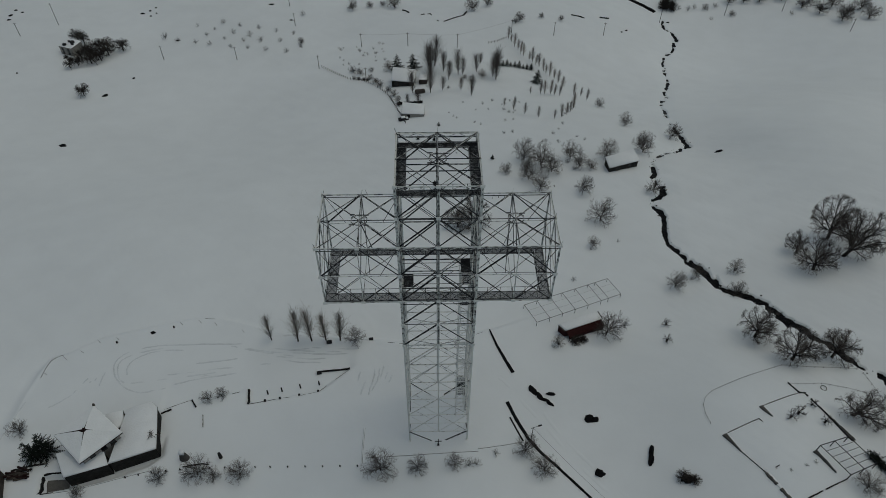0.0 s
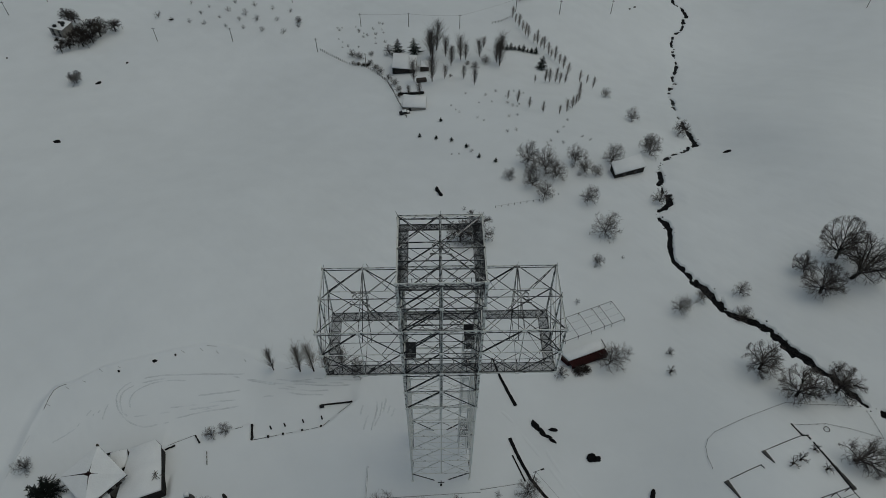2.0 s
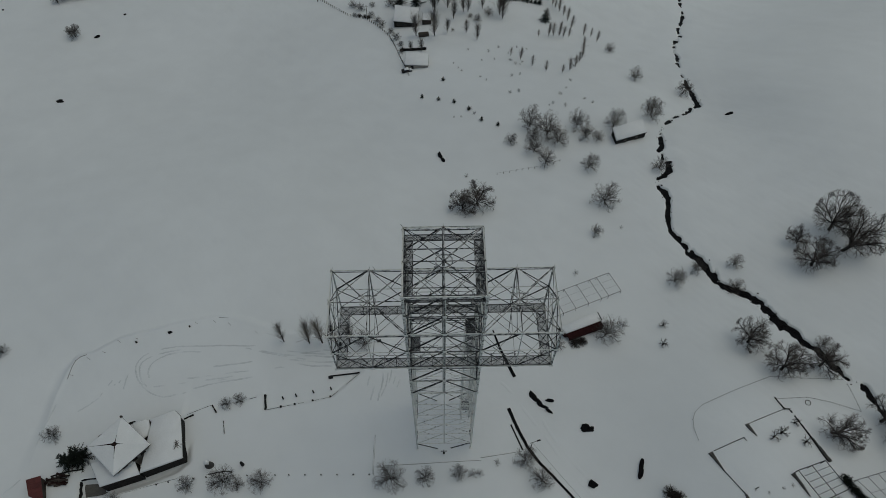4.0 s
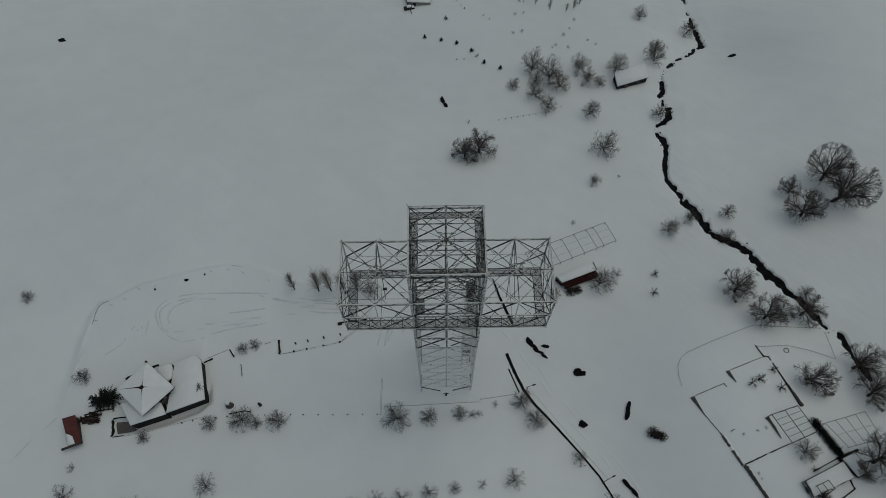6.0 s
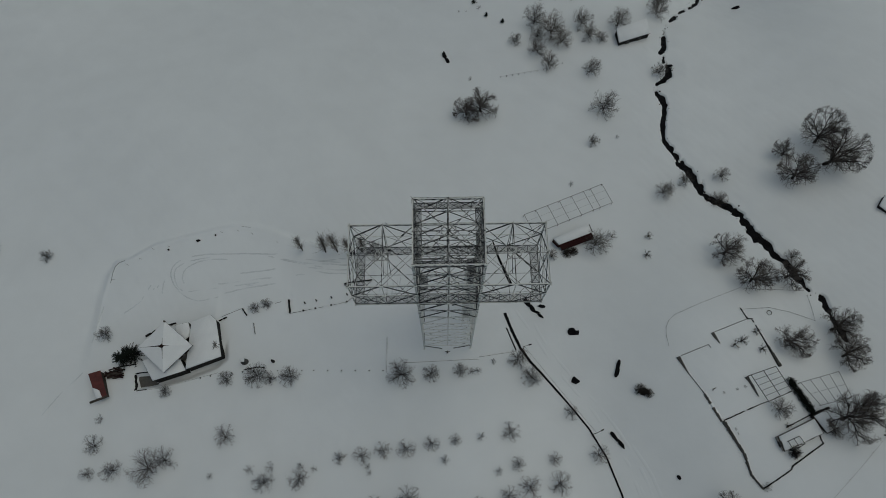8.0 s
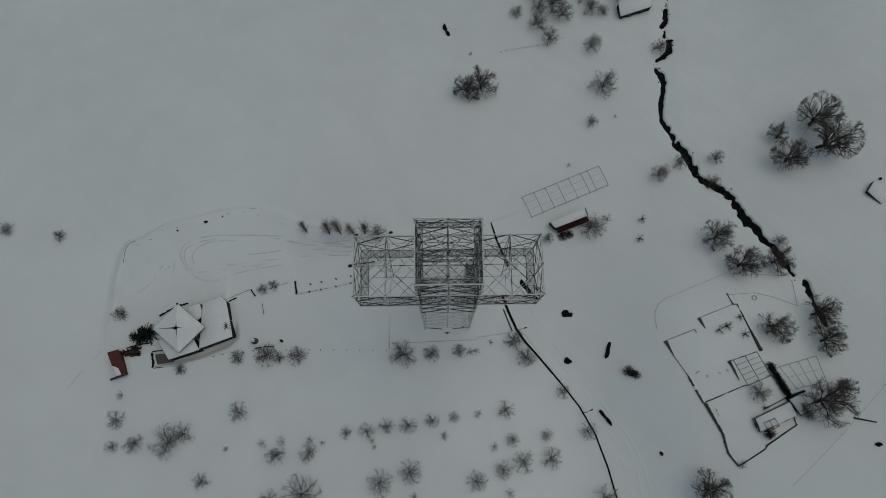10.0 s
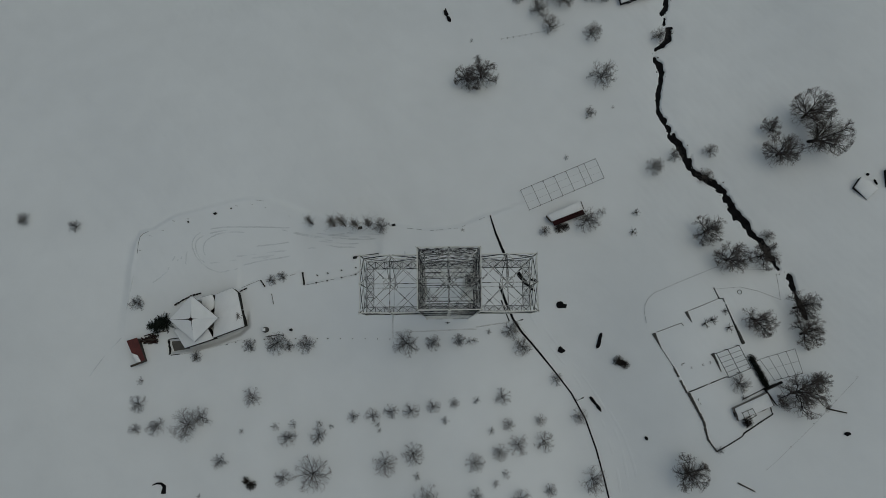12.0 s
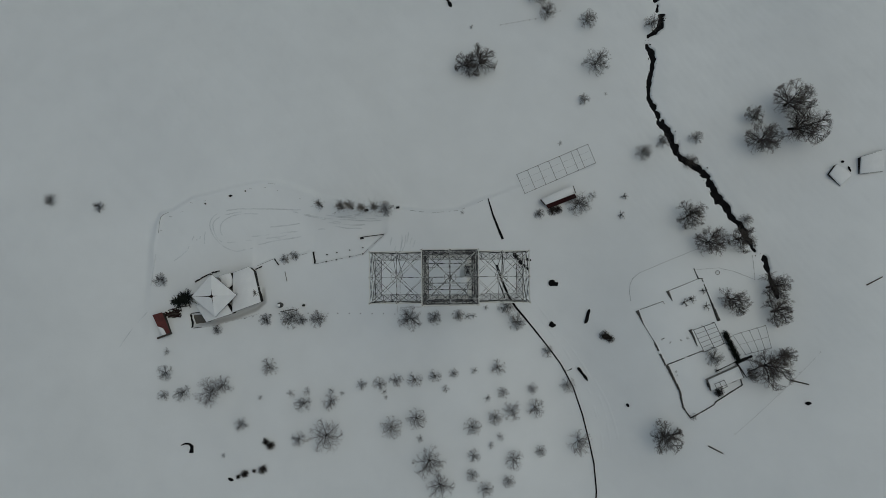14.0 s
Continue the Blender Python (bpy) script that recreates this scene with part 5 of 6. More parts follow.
for dx, dy, s in ((-1.8, -1.0, 1.1), (1.2, 1.4, 1.3), (2.0, -0.6, 0.8), (-0.5, 2.0, 0.7)):
    tagged(part("roof_tank", (*prism([(s * math.cos(k * 1.05), s * 0.8 * math.sin(k * 1.05)) for k in range(6)], 0, 0.9, 0.2, 0.15), IRON), m=pose(-181.7 + dx, 238.5 + dy, fg + 4.9)), "dark tank on the farmhouse roof", "tank", "roof tanks")

# ---- walls, fences and frames ----
ROAD_WALL = [(16.0, 3.5), (17.6, -1.5), (19.6, -6.6), (22.0, -10.5), (24.6, -13.6), (28.2, -18.2), (31.4, -22.4), (35.4, -28.0), (39.0, -35.0), (41.7, -43.9), (43.3, -51.5), (44.4, -58.0), (44.6, -66.0), (43.0, -80.0)]
low_wall(ROAD_WALL, lambda u: 0.40 - 0.2 * min(1, u * 3), 0.25, ROCK, "dark bare roadside wall curving downhill", "road_wall", False, 21)
low_wall([(13.6, 25.6), (15.1, 20.1), (16.6, 16.0), (18.2, 12.0)], lambda u: 0.16 + 0.26 * u, 0.3, ROCK, "dark bare roadside wall beside the cross", "road_wall", False, 22)
low_wall([(16.2, -0.8), (18.4, -7.2)], 0.16, 0.2, STONE_DARK, "thin dark kerb beside the road wall", "kerb", False, 23, "kerb")
low_wall([(-16.3, -2.6), (-16.4, -11.9)], 0.14, 0.12, STONE, "narrow stone kerb across the terrace", "kerb", True, 24, "kerb")
low_wall([(-15.6, -10.0), (8.5, -9.3)], 0.12, 0.12, STONE, "low terrace wall capped with snow", "terrace_wall", True, 25)
low_wall([(8.5, -8.7), (18.2, -7.4)], 0.12, 0.12, STONE, "low terrace wall capped with snow", "terrace_wall", True, 26)
low_wall([(-43.9, 8.5), (-43.4, 4.6)], 0.2, 0.7, STONE_DARK, "dark stone end wall of the sunken garden", cap=False, seed=27, rough=0.4)


def dry_wall(line, half, tall, fill, label, name="stone_wall", mat=None, seed=1, category="wall", drift=0.0):
    """Loose stones along a line, broken by gaps where snow lies over them; drift: how far snow banks against its foot."""
    rng = random.Random(seed)
    ob = thing(name, *line[0], 0, label, category)
    total = sum(math.dist(a, b) for a, b in zip(line, line[1:]))
    vs, fs, bank, bf, gone = [], [], [], [], 0.0
    for a, b in zip(line, line[1:]):
        l = math.dist(a, b)
        dx, dy = (b[0] - a[0]) / l, (b[1] - a[1]) / l
        s = 0.0
        while s < l:
            u = (gone + s) / total
            w = half(u) if callable(half) else half
            long = rng.uniform(0.25, 0.6)
            open_ = noise.noise(Vector(((gone + s) * 0.45, seed * 3.7, 0))) * 0.5 + 0.5
            if open_ < fill:
                rows = max(1, round(w / 0.2))
                for r in range(rows):
                    off = ((r + 0.5) / rows * 2 - 1) * w + rng.gauss(0, 0.12 * w)
                    x, y = a[0] + dx * (s + long / 2) - dy * off, a[1] + dy * (s + long / 2) + dx * off
                    hw, turn = w / rows * rng.uniform(0.7, 1.35), math.atan2(dy, dx) + rng.uniform(-0.12, 0.12)
                    c, sn, z = math.cos(turn), math.sin(turn), gz(x, y)
                    up = tall * rng.uniform(0.55, 1.1)
                    bv, bf0 = box(-long * 0.58, -hw, -0.5, long * 0.58, hw, up, 0.07)
                    o = len(vs)
                    vs += [(x - line[0][0] + px * c - py * sn, y - line[0][1] + px * sn + py * c, z + pz) for px, py, pz in bv]
                    fs += [tuple(o + q for q in f) for f in bf0]
            s += long
        gone += l
    part("stones", (vs, fs, mat or STONE_DARK), ob)
    if drift:
        bv, bf0 = ribbon(line, drift, tall * 0.55, 0.5, 0.3, seed + 5, 1.2)
        a, b = line[0], line[-1]
        l = math.dist(a, b)
        nx, ny = -(b[1] - a[1]) / l * drift * 0.9, (b[0] - a[0]) / l * drift * 0.9
        part("snow_drift", ([(x - a[0] + nx, y - a[1] + ny, z) for x, y, z in bv], bf0, SNOW_ROOF, False), ob)
    return ob


dry_wall([(-43.4, 4.5), (-39.6, 5.2), (-27.7, 7.6), (-21.0, 13.6)], 0.04, 0.15, 0.6, "thin stone edge of the sunken garden", seed=28, mat=STONE)
low_wall([(-28.1, 13.1), (-20.8, 14.0)], 0.09, 0.6, STONE_DARK, "dark wooden barrier beside the sunken garden", "barrier", False, 29, "barrier")
dry_wall([(-91.6, -10.2), (-88, -9.2), (-84.8, -8.8)], 0.12, 0.5, 0.62, "dark snowed-over garden wall by the hut", seed=233)

dry_wall([(-82.9, -1.0), (-80.6, 0.4), (-78.4, 1.5)], 0.16, 0.7, 0.85, "dark broken wall behind the house", seed=230)
dry_wall([(-77.4, 1.9), (-75.2, 2.5)], 0.2, 0.6, 0.9, "dark stones behind the house", seed=231)
dry_wall([(-63.0, 2.9), (-61.0, 3.8)], 0.14, 0.4, 0.95, "short dark garden wall against the annex", seed=30)
dry_wall([(-62.6, 4.0), (-57.0, 6.3)], 0.04, 0.12, 0.8, "thin snowed-over garden wall", seed=130, mat=STONE)
dry_wall([(-56.8, 6.3), (-55.5, 4.5)], 0.13, 0.5, 0.9, "dark broken garden wall corner", seed=31)
dry_wall([(-55.5, 4.6), (-53.4, 6.0), (-50.0, 6.9), (-46.5, 7.9)], 0.03, 0.15, 0.5, "low broken garden wall", seed=131)
dry_wall([(-53.2, 2.0), (-52.6, -0.6)], 0.05, 0.4, 0.9, "narrow stone slab standing in snow", "stone_slab", STONE, 32, "slab")
wallw = lambda u: 0.46 - 0.42 * u
low_wall([(58.5, -11.2), (59.4, -13.6), (60.1, -15.6)], wallw, 0.35, STONE, "wedge of dry-stone wall at the yard corner", cap=False, seed=33, rough=0.2)
dry_wall([(60.0, -15.3), (62.7, -20.4)], 0.06, 0.2, 0.95, "snowed-over dry-stone wall", seed=34)
dry_wall([(62.7, -20.4), (64.0, -23.6), (65.6, -27.5)], 0.22, 0.4, 0.68, "dry-stone yard wall with snowy gaps", mat=STONE, seed=35, drift=0.35)
dry_wall([(66.0, -27.6), (69.4, -35.2), (70.1, -39.9), (72.1, -43.1)], lambda u: 0.34 - 0.2 * u, 0.6, 0.9, "dark brown retaining wall below the yard", mat=STONE, seed=36)
dry_wall([(72.1, -43.1), (73.6, -42.2), (78.9, -39.0), (79.3, -38.2), (87.4, -33.3), (87.2, -31.9)], 0.11, 0.4, 0.95, "low dark wall along the lower yard", seed=37)
dry_wall([(58.5, -11.2), (66.1, -8.4), (66.5, -9.1)], 0.06, 0.2, 0.66, "thin wall along the upper yard", seed=38)
low_wall([(67.8, -5.2), (68.3, -6.6), (68.9, -8.2)], wallw, 0.35, STONE, "wedge of dry-stone wall at the upper yard", cap=False, seed=39, rough=0.2)
dry_wall([(67.8, -5.3), (77.6, -1.6)], 0.05, 0.2, 0.62, "thin wall along the top of the yard", seed=40)
dry_wall([(76.9, 1.6), (77.8, -1.5), (79.0, -1.5), (82.2, -14.3)], 0.09, 0.4, 0.75, "dark garden wall along the yard", seed=41)
dry_wall([(80.4, -6.8), (82.7, -14.3)], lambda u: 0.08 + 0.34 * u, 0.35, 0.9, "dark bare bank beside the garden wall", "bank", STONE, 42)
dry_wall([(66.2, -27.4), (73.2, -24.6), (76.6, -23.3)], lambda u: 0.12 - 0.05 * u, 0.3, 0.72, "dark cross wall of the yard", seed=43)
low_wall([(73.4, -17.0), (74.1, -18.6), (75.2, -21.9)], wallw, 0.4, STONE, "wedge of dry-stone wall by the pergola", cap=False, seed=44, rough=0.2)
dry_wall([(65.0, -19.8), (69.0, -18.2)], 0.06, 0.3, 0.55, "short snowed-over kerb in the yard", "kerb", None, 144, "kerb")
dry_wall([(86.2, -26.7), (91.2, -25.0)], 0.24, 0.8, 0.9, "dark wall stub behind the hedge", seed=45)
dry_wall([(80.1, -29.4), (86.2, -26.7)], 0.1, 0.3, 0.75, "dark wall behind the cottage", seed=46)
for x, y, r in ((67.3, -20.8, 0.5), (70.5, -20.1, 0.5), (72.5, -19.5, 0.55), (68.5, -29.5, 0.5), (68.9, -30.6, 0.4), (73.0, -42.6, 1.3), (64.9, -20.0, 0.35)):
    plant("young", x, y, r, "low tuft of dry stems in the yard", "yard tufts", "shrub", "bush", 0.6)
# clipped dark hedge
vs, fs, r9 = [], [], random.Random(9)
for k in range(1500):
    u = r9.random()
    x, y = 83.8 + 3.6 * u + r9.gauss(0, 0.42), -18.0 - 9.0 * u + r9.gauss(0, 0.4)
    p = Vector((x - 83.8, y + 18.0, gz(x, y) + r9.uniform(0, 1.0)))
    tube(vs, fs, p, p + Vector((r9.gauss(0, 0.3), r9.gauss(0, 0.3), r9.uniform(0.1, 0.5))), 0.09, 0.02, 3)
hedge = thing("hedge", 83.8, -18.0, 0, "narrow dark evergreen hedge along the yard", "hedge")
part("foliage", (vs, fs, NEEDLE), hedge)


def posts(line, spacing, height, half, mat, label, name="fence", wires=1, category="fence", group=""):
    """A fence: single posts along a line, with thin wires between them."""
    ob = thing(name, *line[0], 0, label, category, group)
    vs, fs = box(-half, -half, -0.4, half, half, height, half * 0.4)
    me, tops = mesh("post", vs, fs, mat), []
    for a, b in zip(line, line[1:]):
        n = max(1, round(math.dist(a, b) / spacing))
        tops += [(a[0] + (b[0] - a[0]) * k / n, a[1] + (b[1] - a[1]) * k / n) for k in range(n)]
    tops.append(line[-1])
    for k, (x, y) in enumerate(tops):
        part("post", me, ob, m=pose(x - line[0][0], y - line[0][1], gz(x, y), (k * 37) % 7 - 3, (k * 53) % 9 - 4, k * 23))
    for w in range(wires):
        h = height * (0.9 - 0.4 * w)
        part("wire", (*cord([(x - line[0][0], y - line[0][1], gz(x, y) + h) for x, y in tops], 0.018), mat), ob)
    return ob


posts([(-66.0, -13.0), (-60.8, -12.0), (-51.8, -11.4), (-35.7, -11.6), (-17.2, -12.0)], 3.4, 0.6, 0.11, STONE_DARK, "row of short dark posts along the terrace", wires=0)
posts([(56.8, -8.1), (56.6, -5.4), (57.0, -3.0), (58.0, -1.2), (59.9, 0.4), (66.9, 3.3), (78.5, 7.7), (84.2, 7.3), (95.9, 6.8)], 2.0, 0.45, 0.035, IRON, "wire fence curving round the upper yard", wires=2)
posts([(77.1, 1.2), (84.8, 1.8), (89.8, 0.6), (96.0, -2.0), (96.5, 5.5)], 2.0, 0.45, 0.035, IRON, "wire fence above the walled yard", wires=2)
posts([(-53.6, 223), (-47.2, 216.2), (-39.5, 208.2), (-31, 203.7), (-25.2, 195.9), (-19.5, 185.6), (-16.7, 176.5), (-13.8, 165), (-10.5, 152.6)], 1.6, 1.3, 0.09, WOOD, "dark fence curving round the far garden", wires=2)
posts([(19.5, 88.0), (36.0, 90.5), (40.5, 92.5)], 2.0, 0.9, 0.06, WOOD, "thin field fence half buried in snow")
posts([(30.3, 238.1), (34.8, 239.8), (40.1, 244.0)], 1.5, 1.2, 0.1, WOOD, "dark fence at the top of the far garden", wires=2)
for x, y in ((-5.2, 135.7), (1.0, 132.7), (6.7, 129.8), (11.9, 124.6), (16.1, 117.4), (21.6, 113.5), (3.0, 146.5)):
    plant("fir", x, y, 2.2, "small dark shrub in a curving line", "line of shrubs", "shrub", "bush", 1.0)
for x, y in ((-39.4, 7.5), (-36.2, 8.1), (-32.0, 8.9), (-27.7, 9.7)):
    vs, fs = [], []
    tube(vs, fs, (0, 0, -0.3), (0, 0, 1.5), 0.2, 0.16, 8)
    tagged(part("bollard", (vs, fs, STONE_DARK), m=pose(x, y, gz(x, y))), "short dark post in the sunken garden", "post", "garden posts")
for x, y in ((-39.6, 5.2), (-36.3, 5.8), (-32.0, 6.7), (-27.7, 7.6)):
    vs, fs = box(-0.2, -0.2, -0.3, 0.2, 0.2, 0.7, 0.06)
    tagged(part("kerb_post", (vs, fs, STONE_DARK), m=pose(x, y, gz(x, y))), "small dark stone post on the garden edge", "post", "kerb posts")
for x, y, s in ((-26.5, 22.0, 0.65), (-16.2, 22.8, 0.55), (-28.0, 12.8, 0.55)):
    vs, fs = box(-s, -s * 0.6, -0.2, s, s * 0.6, 0.8, 0.25)
    tagged(part("bin", (vs, fs, IRON), m=pose(x, y, gz(x, y), 0, 0, 10)), "dark metal bin beside the poplar row", "bin", "bins")


def pole(x, y, h, lean=0.0):
    ob = thing("utility_pole", x, y, gz(x, y), "weathered wooden utility pole in the snow", "pole", "utility poles")
    vs, fs = [], []
    tube(vs, fs, (0, 0, -0.5), (lean, 0, h), 0.17, 0.11, 8)
    part("shaft", (vs, fs, WOOD), ob)
    vs, fs = box(-0.8, -0.06, -0.06, 0.8, 0.06, 0.06)
    part("crossarm", (vs, fs, WOOD), ob, m=pose(lean, 0, h - 0.5))


for x, y in ((-35.3, 244.8), (-11, 238.5), (14, 233.7), (43, 249.5), (65.2, 248.6), (93, 254.3), (133.4, 286.7), (174.9, 297.1), (207.4, 295.1), (230.3, 260.7), (-80.3, 298.3),
             (-73.5, 272.1), (-30.2, 203.4), (-54.9, 222), (-97.8, 233.3), (-134.6, 233.4), (-202.1, 272.5), (-215.9, 257.3)):
    pole(x, y, 12.5 if x == -202.1 else 7.6)


def frame_rack(corners, bays, rows, height, r, label, name, category, legs=True, wire=0.6):
    """A grid of tubes on posts over four corners; bays: their number, or the shares at which the cross bars stand."""
    ob = thing(name, *corners[0], 0, label, category)
    a, b, c, d = (Vector((x - corners[0][0], y - corners[0][1], gz(x, y) + height)) for x, y in corners)

    def stick(n, p, q, rr):
        vs, fs = [], []
        tube(vs, fs, p, q, rr, rr, 5)
        part(n, (vs, fs, IRON), ob)

    for u in [k / bays for k in range(bays + 1)] if isinstance(bays, int) else bays:
        p, q = a.lerp(b, u), d.lerp(c, u)
        stick("cross_bar", p, q, r)
        for e in (p, q) if legs else ():
            stick("leg", e, (e.x, e.y, gz(e.x + corners[0][0], e.y + corners[0][1]) - 0.3), r * 1.1)
    for k in range(rows + 1):
        stick("long_bar", a.lerp(d, k / rows), b.lerp(c, k / rows), r if k in (0, rows) else r * wire)
    return ob


frame_rack([(25.7, 26.9), (49.5, 37.1), (47.3, 43.6), (23.2, 33.4)], (0.0, 0.148, 0.296, 0.445, 0.6, 0.757, 0.845, 1.0), 3, 1.5, 0.06, "long bare tube frame for vines", "vine_frame", "frame", True, 0.3)
frame_rack([(76.4, -23.4), (82.7, -21.0), (80.4, -14.8), (73.7, -16.9)], 2, 5, 2.2, 0.085, "dark iron pergola grid over the yard", "pergola", "pergola")
frame_rack([(86.2, -18.7), (96.8, -16.0), (97.2, -22.6), (89.3, -24.4)], 4, 2, 0.8, 0.05, "low bare tube frame behind the hedge", "vine_frame", "frame")
frame_rack([(79.4, -34.8), (82.3, -33.4), (81.5, -31.6), (78.7, -32.7)], 2, 1, 2.3, 0.07, "small dark iron frame on the cottage roof", "roof_frame", "frame", True)
plant("bush", 80.2, -35.2, 1.7, "dark leafless creeper over the cottage corner", "bushes", "bush", "bush", 1.5)


# ---- stones, tracks, monuments ----
def boulder(x, y, sx, sy, h, turn, seed, mat, label, name="boulder", category="rock", group="dark rocks"):
    rng = random.Random(seed)
    bm = bmesh.new()
    bmesh.ops.create_icosphere(bm, subdivisions=3, radius=1.0)
    o = Vector((rng.uniform(0, 50), rng.uniform(0, 50), 0))
    for v in bm.verts:
        n = noise.noise(v.co * 1.1 + o) * 0.45 + noise.noise(v.co * 2.7 + o) * 0.25
        v.co = Vector((v.co.x * sx, v.co.y * sy, v.co.z * h)) * (1 + n)
    me = bpy.data.meshes.new(name)
    bm.to_mesh(me)
    bm.free()
    me.materials.append(mat)
    return tagged(part(name, me, m=pose(x, y, gz(x, y) + h * 0.12, 0, 0, turn)), label, category, group)


for k, (x, y, a, b, turn) in enumerate(((22.2, 6.5, 1.5, 0.7, -58), (23.6, 4.6, 1.1, 0.6, -60), (24.5, 3.6, 1.0, 0.3, -25), (26.2, 5.1, 0.95, 0.45, -15), (25.7, 2.4, 0.95, 0.4, -40),
                                        (33.7, -2.4, 1.2, 0.9, -15), (34.7, -2.9, 0.8, 0.7, 0), (33.2, -15.8, 1.05, 0.85, -30), (44.3, -12.2, 1.5, 0.5, 72), (43.8, -14.0, 1.5, 0.5, 74),
                                        (41.5, -30.2, 1.5, 0.45, -55), (42.9, -32.2, 1.3, 0.45, -50), (1.0, 99.4, 1.5, 0.7, -75), (1.9, 96.9, 1.4, 0.6, -65), (-148.7, 145.2, 1.5, 0.9, 0),
                                        (-150.7, 195.0, 1.5, 0.8, 30), (107.0, 121.0, 1.6, 0.7, 15), (-72.0, 27.5, 0.55, 0.4, 0), (-80.5, 25.0, 0.28, 0.25, 0), (-67.0, 29.0, 0.22, 0.22, 0),
                                        (129.0, 33.0, 0.9, 0.25, -72), (127.2, 35.5, 0.5, 0.4, 0), (49.4, -19.4, 1.3, 0.8, 20), (54.9, -40.2, 0.6, 0.4, -50), (104.4, -38.0, 0.8, 0.5, 0))):
    boulder(x, y, a, b, 0.55, turn, 100 + k, ROCK, "dark wet rock laid bare in the snow")
for k, (x, y, a, b, turn) in enumerate(((-68.8, -63.0, 1.3, 0.6, -20), (-231.2, 278.0, 1.5, 1.0, 20), (-232.9, 284.2, 2.0, 1.1, 60), (-233.4, 291.8, 1.4, 0.7, 40), (-228.6, 289.0, 1.0, 0.8, 0),
                                        (-162.1, 289.4, 1.6, 0.8, 0), (-158.6, 292.4, 1.1, 0.7, 10), (-156.3, 285.6, 0.9, 0.5, 0), (-154.0, 289.0, 0.7, 0.5, 0), (-156.5, 296.6, 0.8, 0.4, 0), (-133.0, 254.4, 1.5, 0.4, 5),
                                        (-91, 300, 2.2, 0.8, 0), (-76.5, 279.0, 1.6, 0.5, 0), (105.0, 262.4, 0.9, 0.5, 0), (108.4, 265.6, 1.2, 0.5, 25), (-198.0, 213.4, 0.7, 0.4, 0), (-143.5, 213.2, 0.8, 0.5, 20), (138.8, 288.0, 1.4, 0.5, 0))):
    boulder(x, y, a * 0.7, b * 0.75, 0.5, turn, 200 + k, ROCK, "dark bare bank showing through far snow", "bare_bank", "bank", "bare banks")
low_wall([(-85.0, -52.6), (-83.8, -52.1), (-82.5, -52.2), (-81.6, -53.0), (-81.6, -54.9)], lambda u: 0.1 + 0.6 * u, 0.3, ROCK, "dark crescent of bare ground in the snow", "bare_bank", False, 62, "bank", 0.25)
for k, (line, w, fill) in enumerate((([(-15.0, 287.8), (-12.8, 286.0), (-11.2, 283.0)], 0.25, 0.85), ([(-5.9, 278.7), (0.7, 279.1), (3.0, 273.0), (4.9, 268.8)], 0.07, 0.5), ([(8.0, 267.4), (14.0, 271.5), (19.6, 274.7)], 0.08, 0.8), ([(19.0, 274.4), (21.0, 279.0)], 0.35, 0.95),
                                    ([(78.5, 274.0), (82.0, 273.2), (85.5, 271.5)], 0.25, 0.85), ([(95.0, 275.0), (100.0, 275.5)], 0.3, 0.95), ([(118.0, 312.0), (126.0, 305.0), (133.0, 298.6)], 1.3, 0.98))):
    dry_wall(line, w, 0.6, fill, "dark broken earth bank on the far slope", "bare_bank", ROCK, 420 + k, "bank")
for a, b in (((76.4, -50.9), (80.3, -52.9)), ((100.8, -31.7), (105.5, -32.8)), ((127.2, -4.0), (132.4, -1.5))):
    vs, fs = [], []
    tube(vs, fs, (0, 0, 0.15), (b[0] - a[0], b[1] - a[1], gz(*b) - gz(*a) + 0.2), 0.2, 0.15, 8)
    tagged(part("log", (vs, fs, WOOD), m=pose(*a, gz(*a))), "fallen dark log lying on snow", "log", "fallen logs")
# stone niche shrine and figure-less plinth by the terrace
sh = thing("shrine", -54.6, -8.8, gz(-54.6, -8.8), "beehive-shaped stone shrine with snow on top", "shrine")
vs, fs = [], []
for k in range(7):
    u = k / 6
    for j in range(12):
        w = math.tau * j / 12
        rr = 1.15 * math.sqrt(max(0.02, 1 - u**1.5)) * (1.0 - 0.25 * u)
        vs.append((rr * math.cos(w), rr * 0.8 * math.sin(w), -0.3 + 3.5 * u))
    if k:
        o = 12 * (k - 1)
        fs += [(o + j, o + (j + 1) % 12, o + 12 + (j + 1) % 12, o + 12 + j) for j in range(12)]
part("niche", (vs, fs, STONE, False), sh)
vs, fs = box(-0.5, -0.42, 2.3, 0.5, 0.42, 3.35, 0.42)
part("snow_cap", (vs, fs, SNOW_ROOF, False), sh)
dry_wall([(-54.4, -10.9), (-52.6, -10.6), (-50.6, -10.3), (-49.4, -10.5)], 0.1, 0.4, 0.7, "dark curved wall beside the shrine", seed=61)
vs, fs = [], []
tube(vs, fs, (0, 0, -0.3), (0, 0, 1.9), 0.45, 0.3, 8)
tagged(part("plinth", (vs, fs, STONE_DARK), m=pose(-46.8, -8.9, gz(-46.8, -8.9))), "dark stone plinth beside the terrace", "plinth")
well = thing("well_ring", 84.4, 0.3, gz(83.9, 0.2), "round concrete well ring filled with snow", "well")
vs, fs = [], []
part("ring", (*cord([(0.62 * math.cos(math.tau * k / 14), 0.62 * math.sin(math.tau * k / 14), 0.1) for k in range(15)], 0.09, 5), CONCRETE), well)
cr = thing("small_cross", 0.0, -7.4, gz(0, -7.4), "small dark iron cross at the tower's foot", "cross")
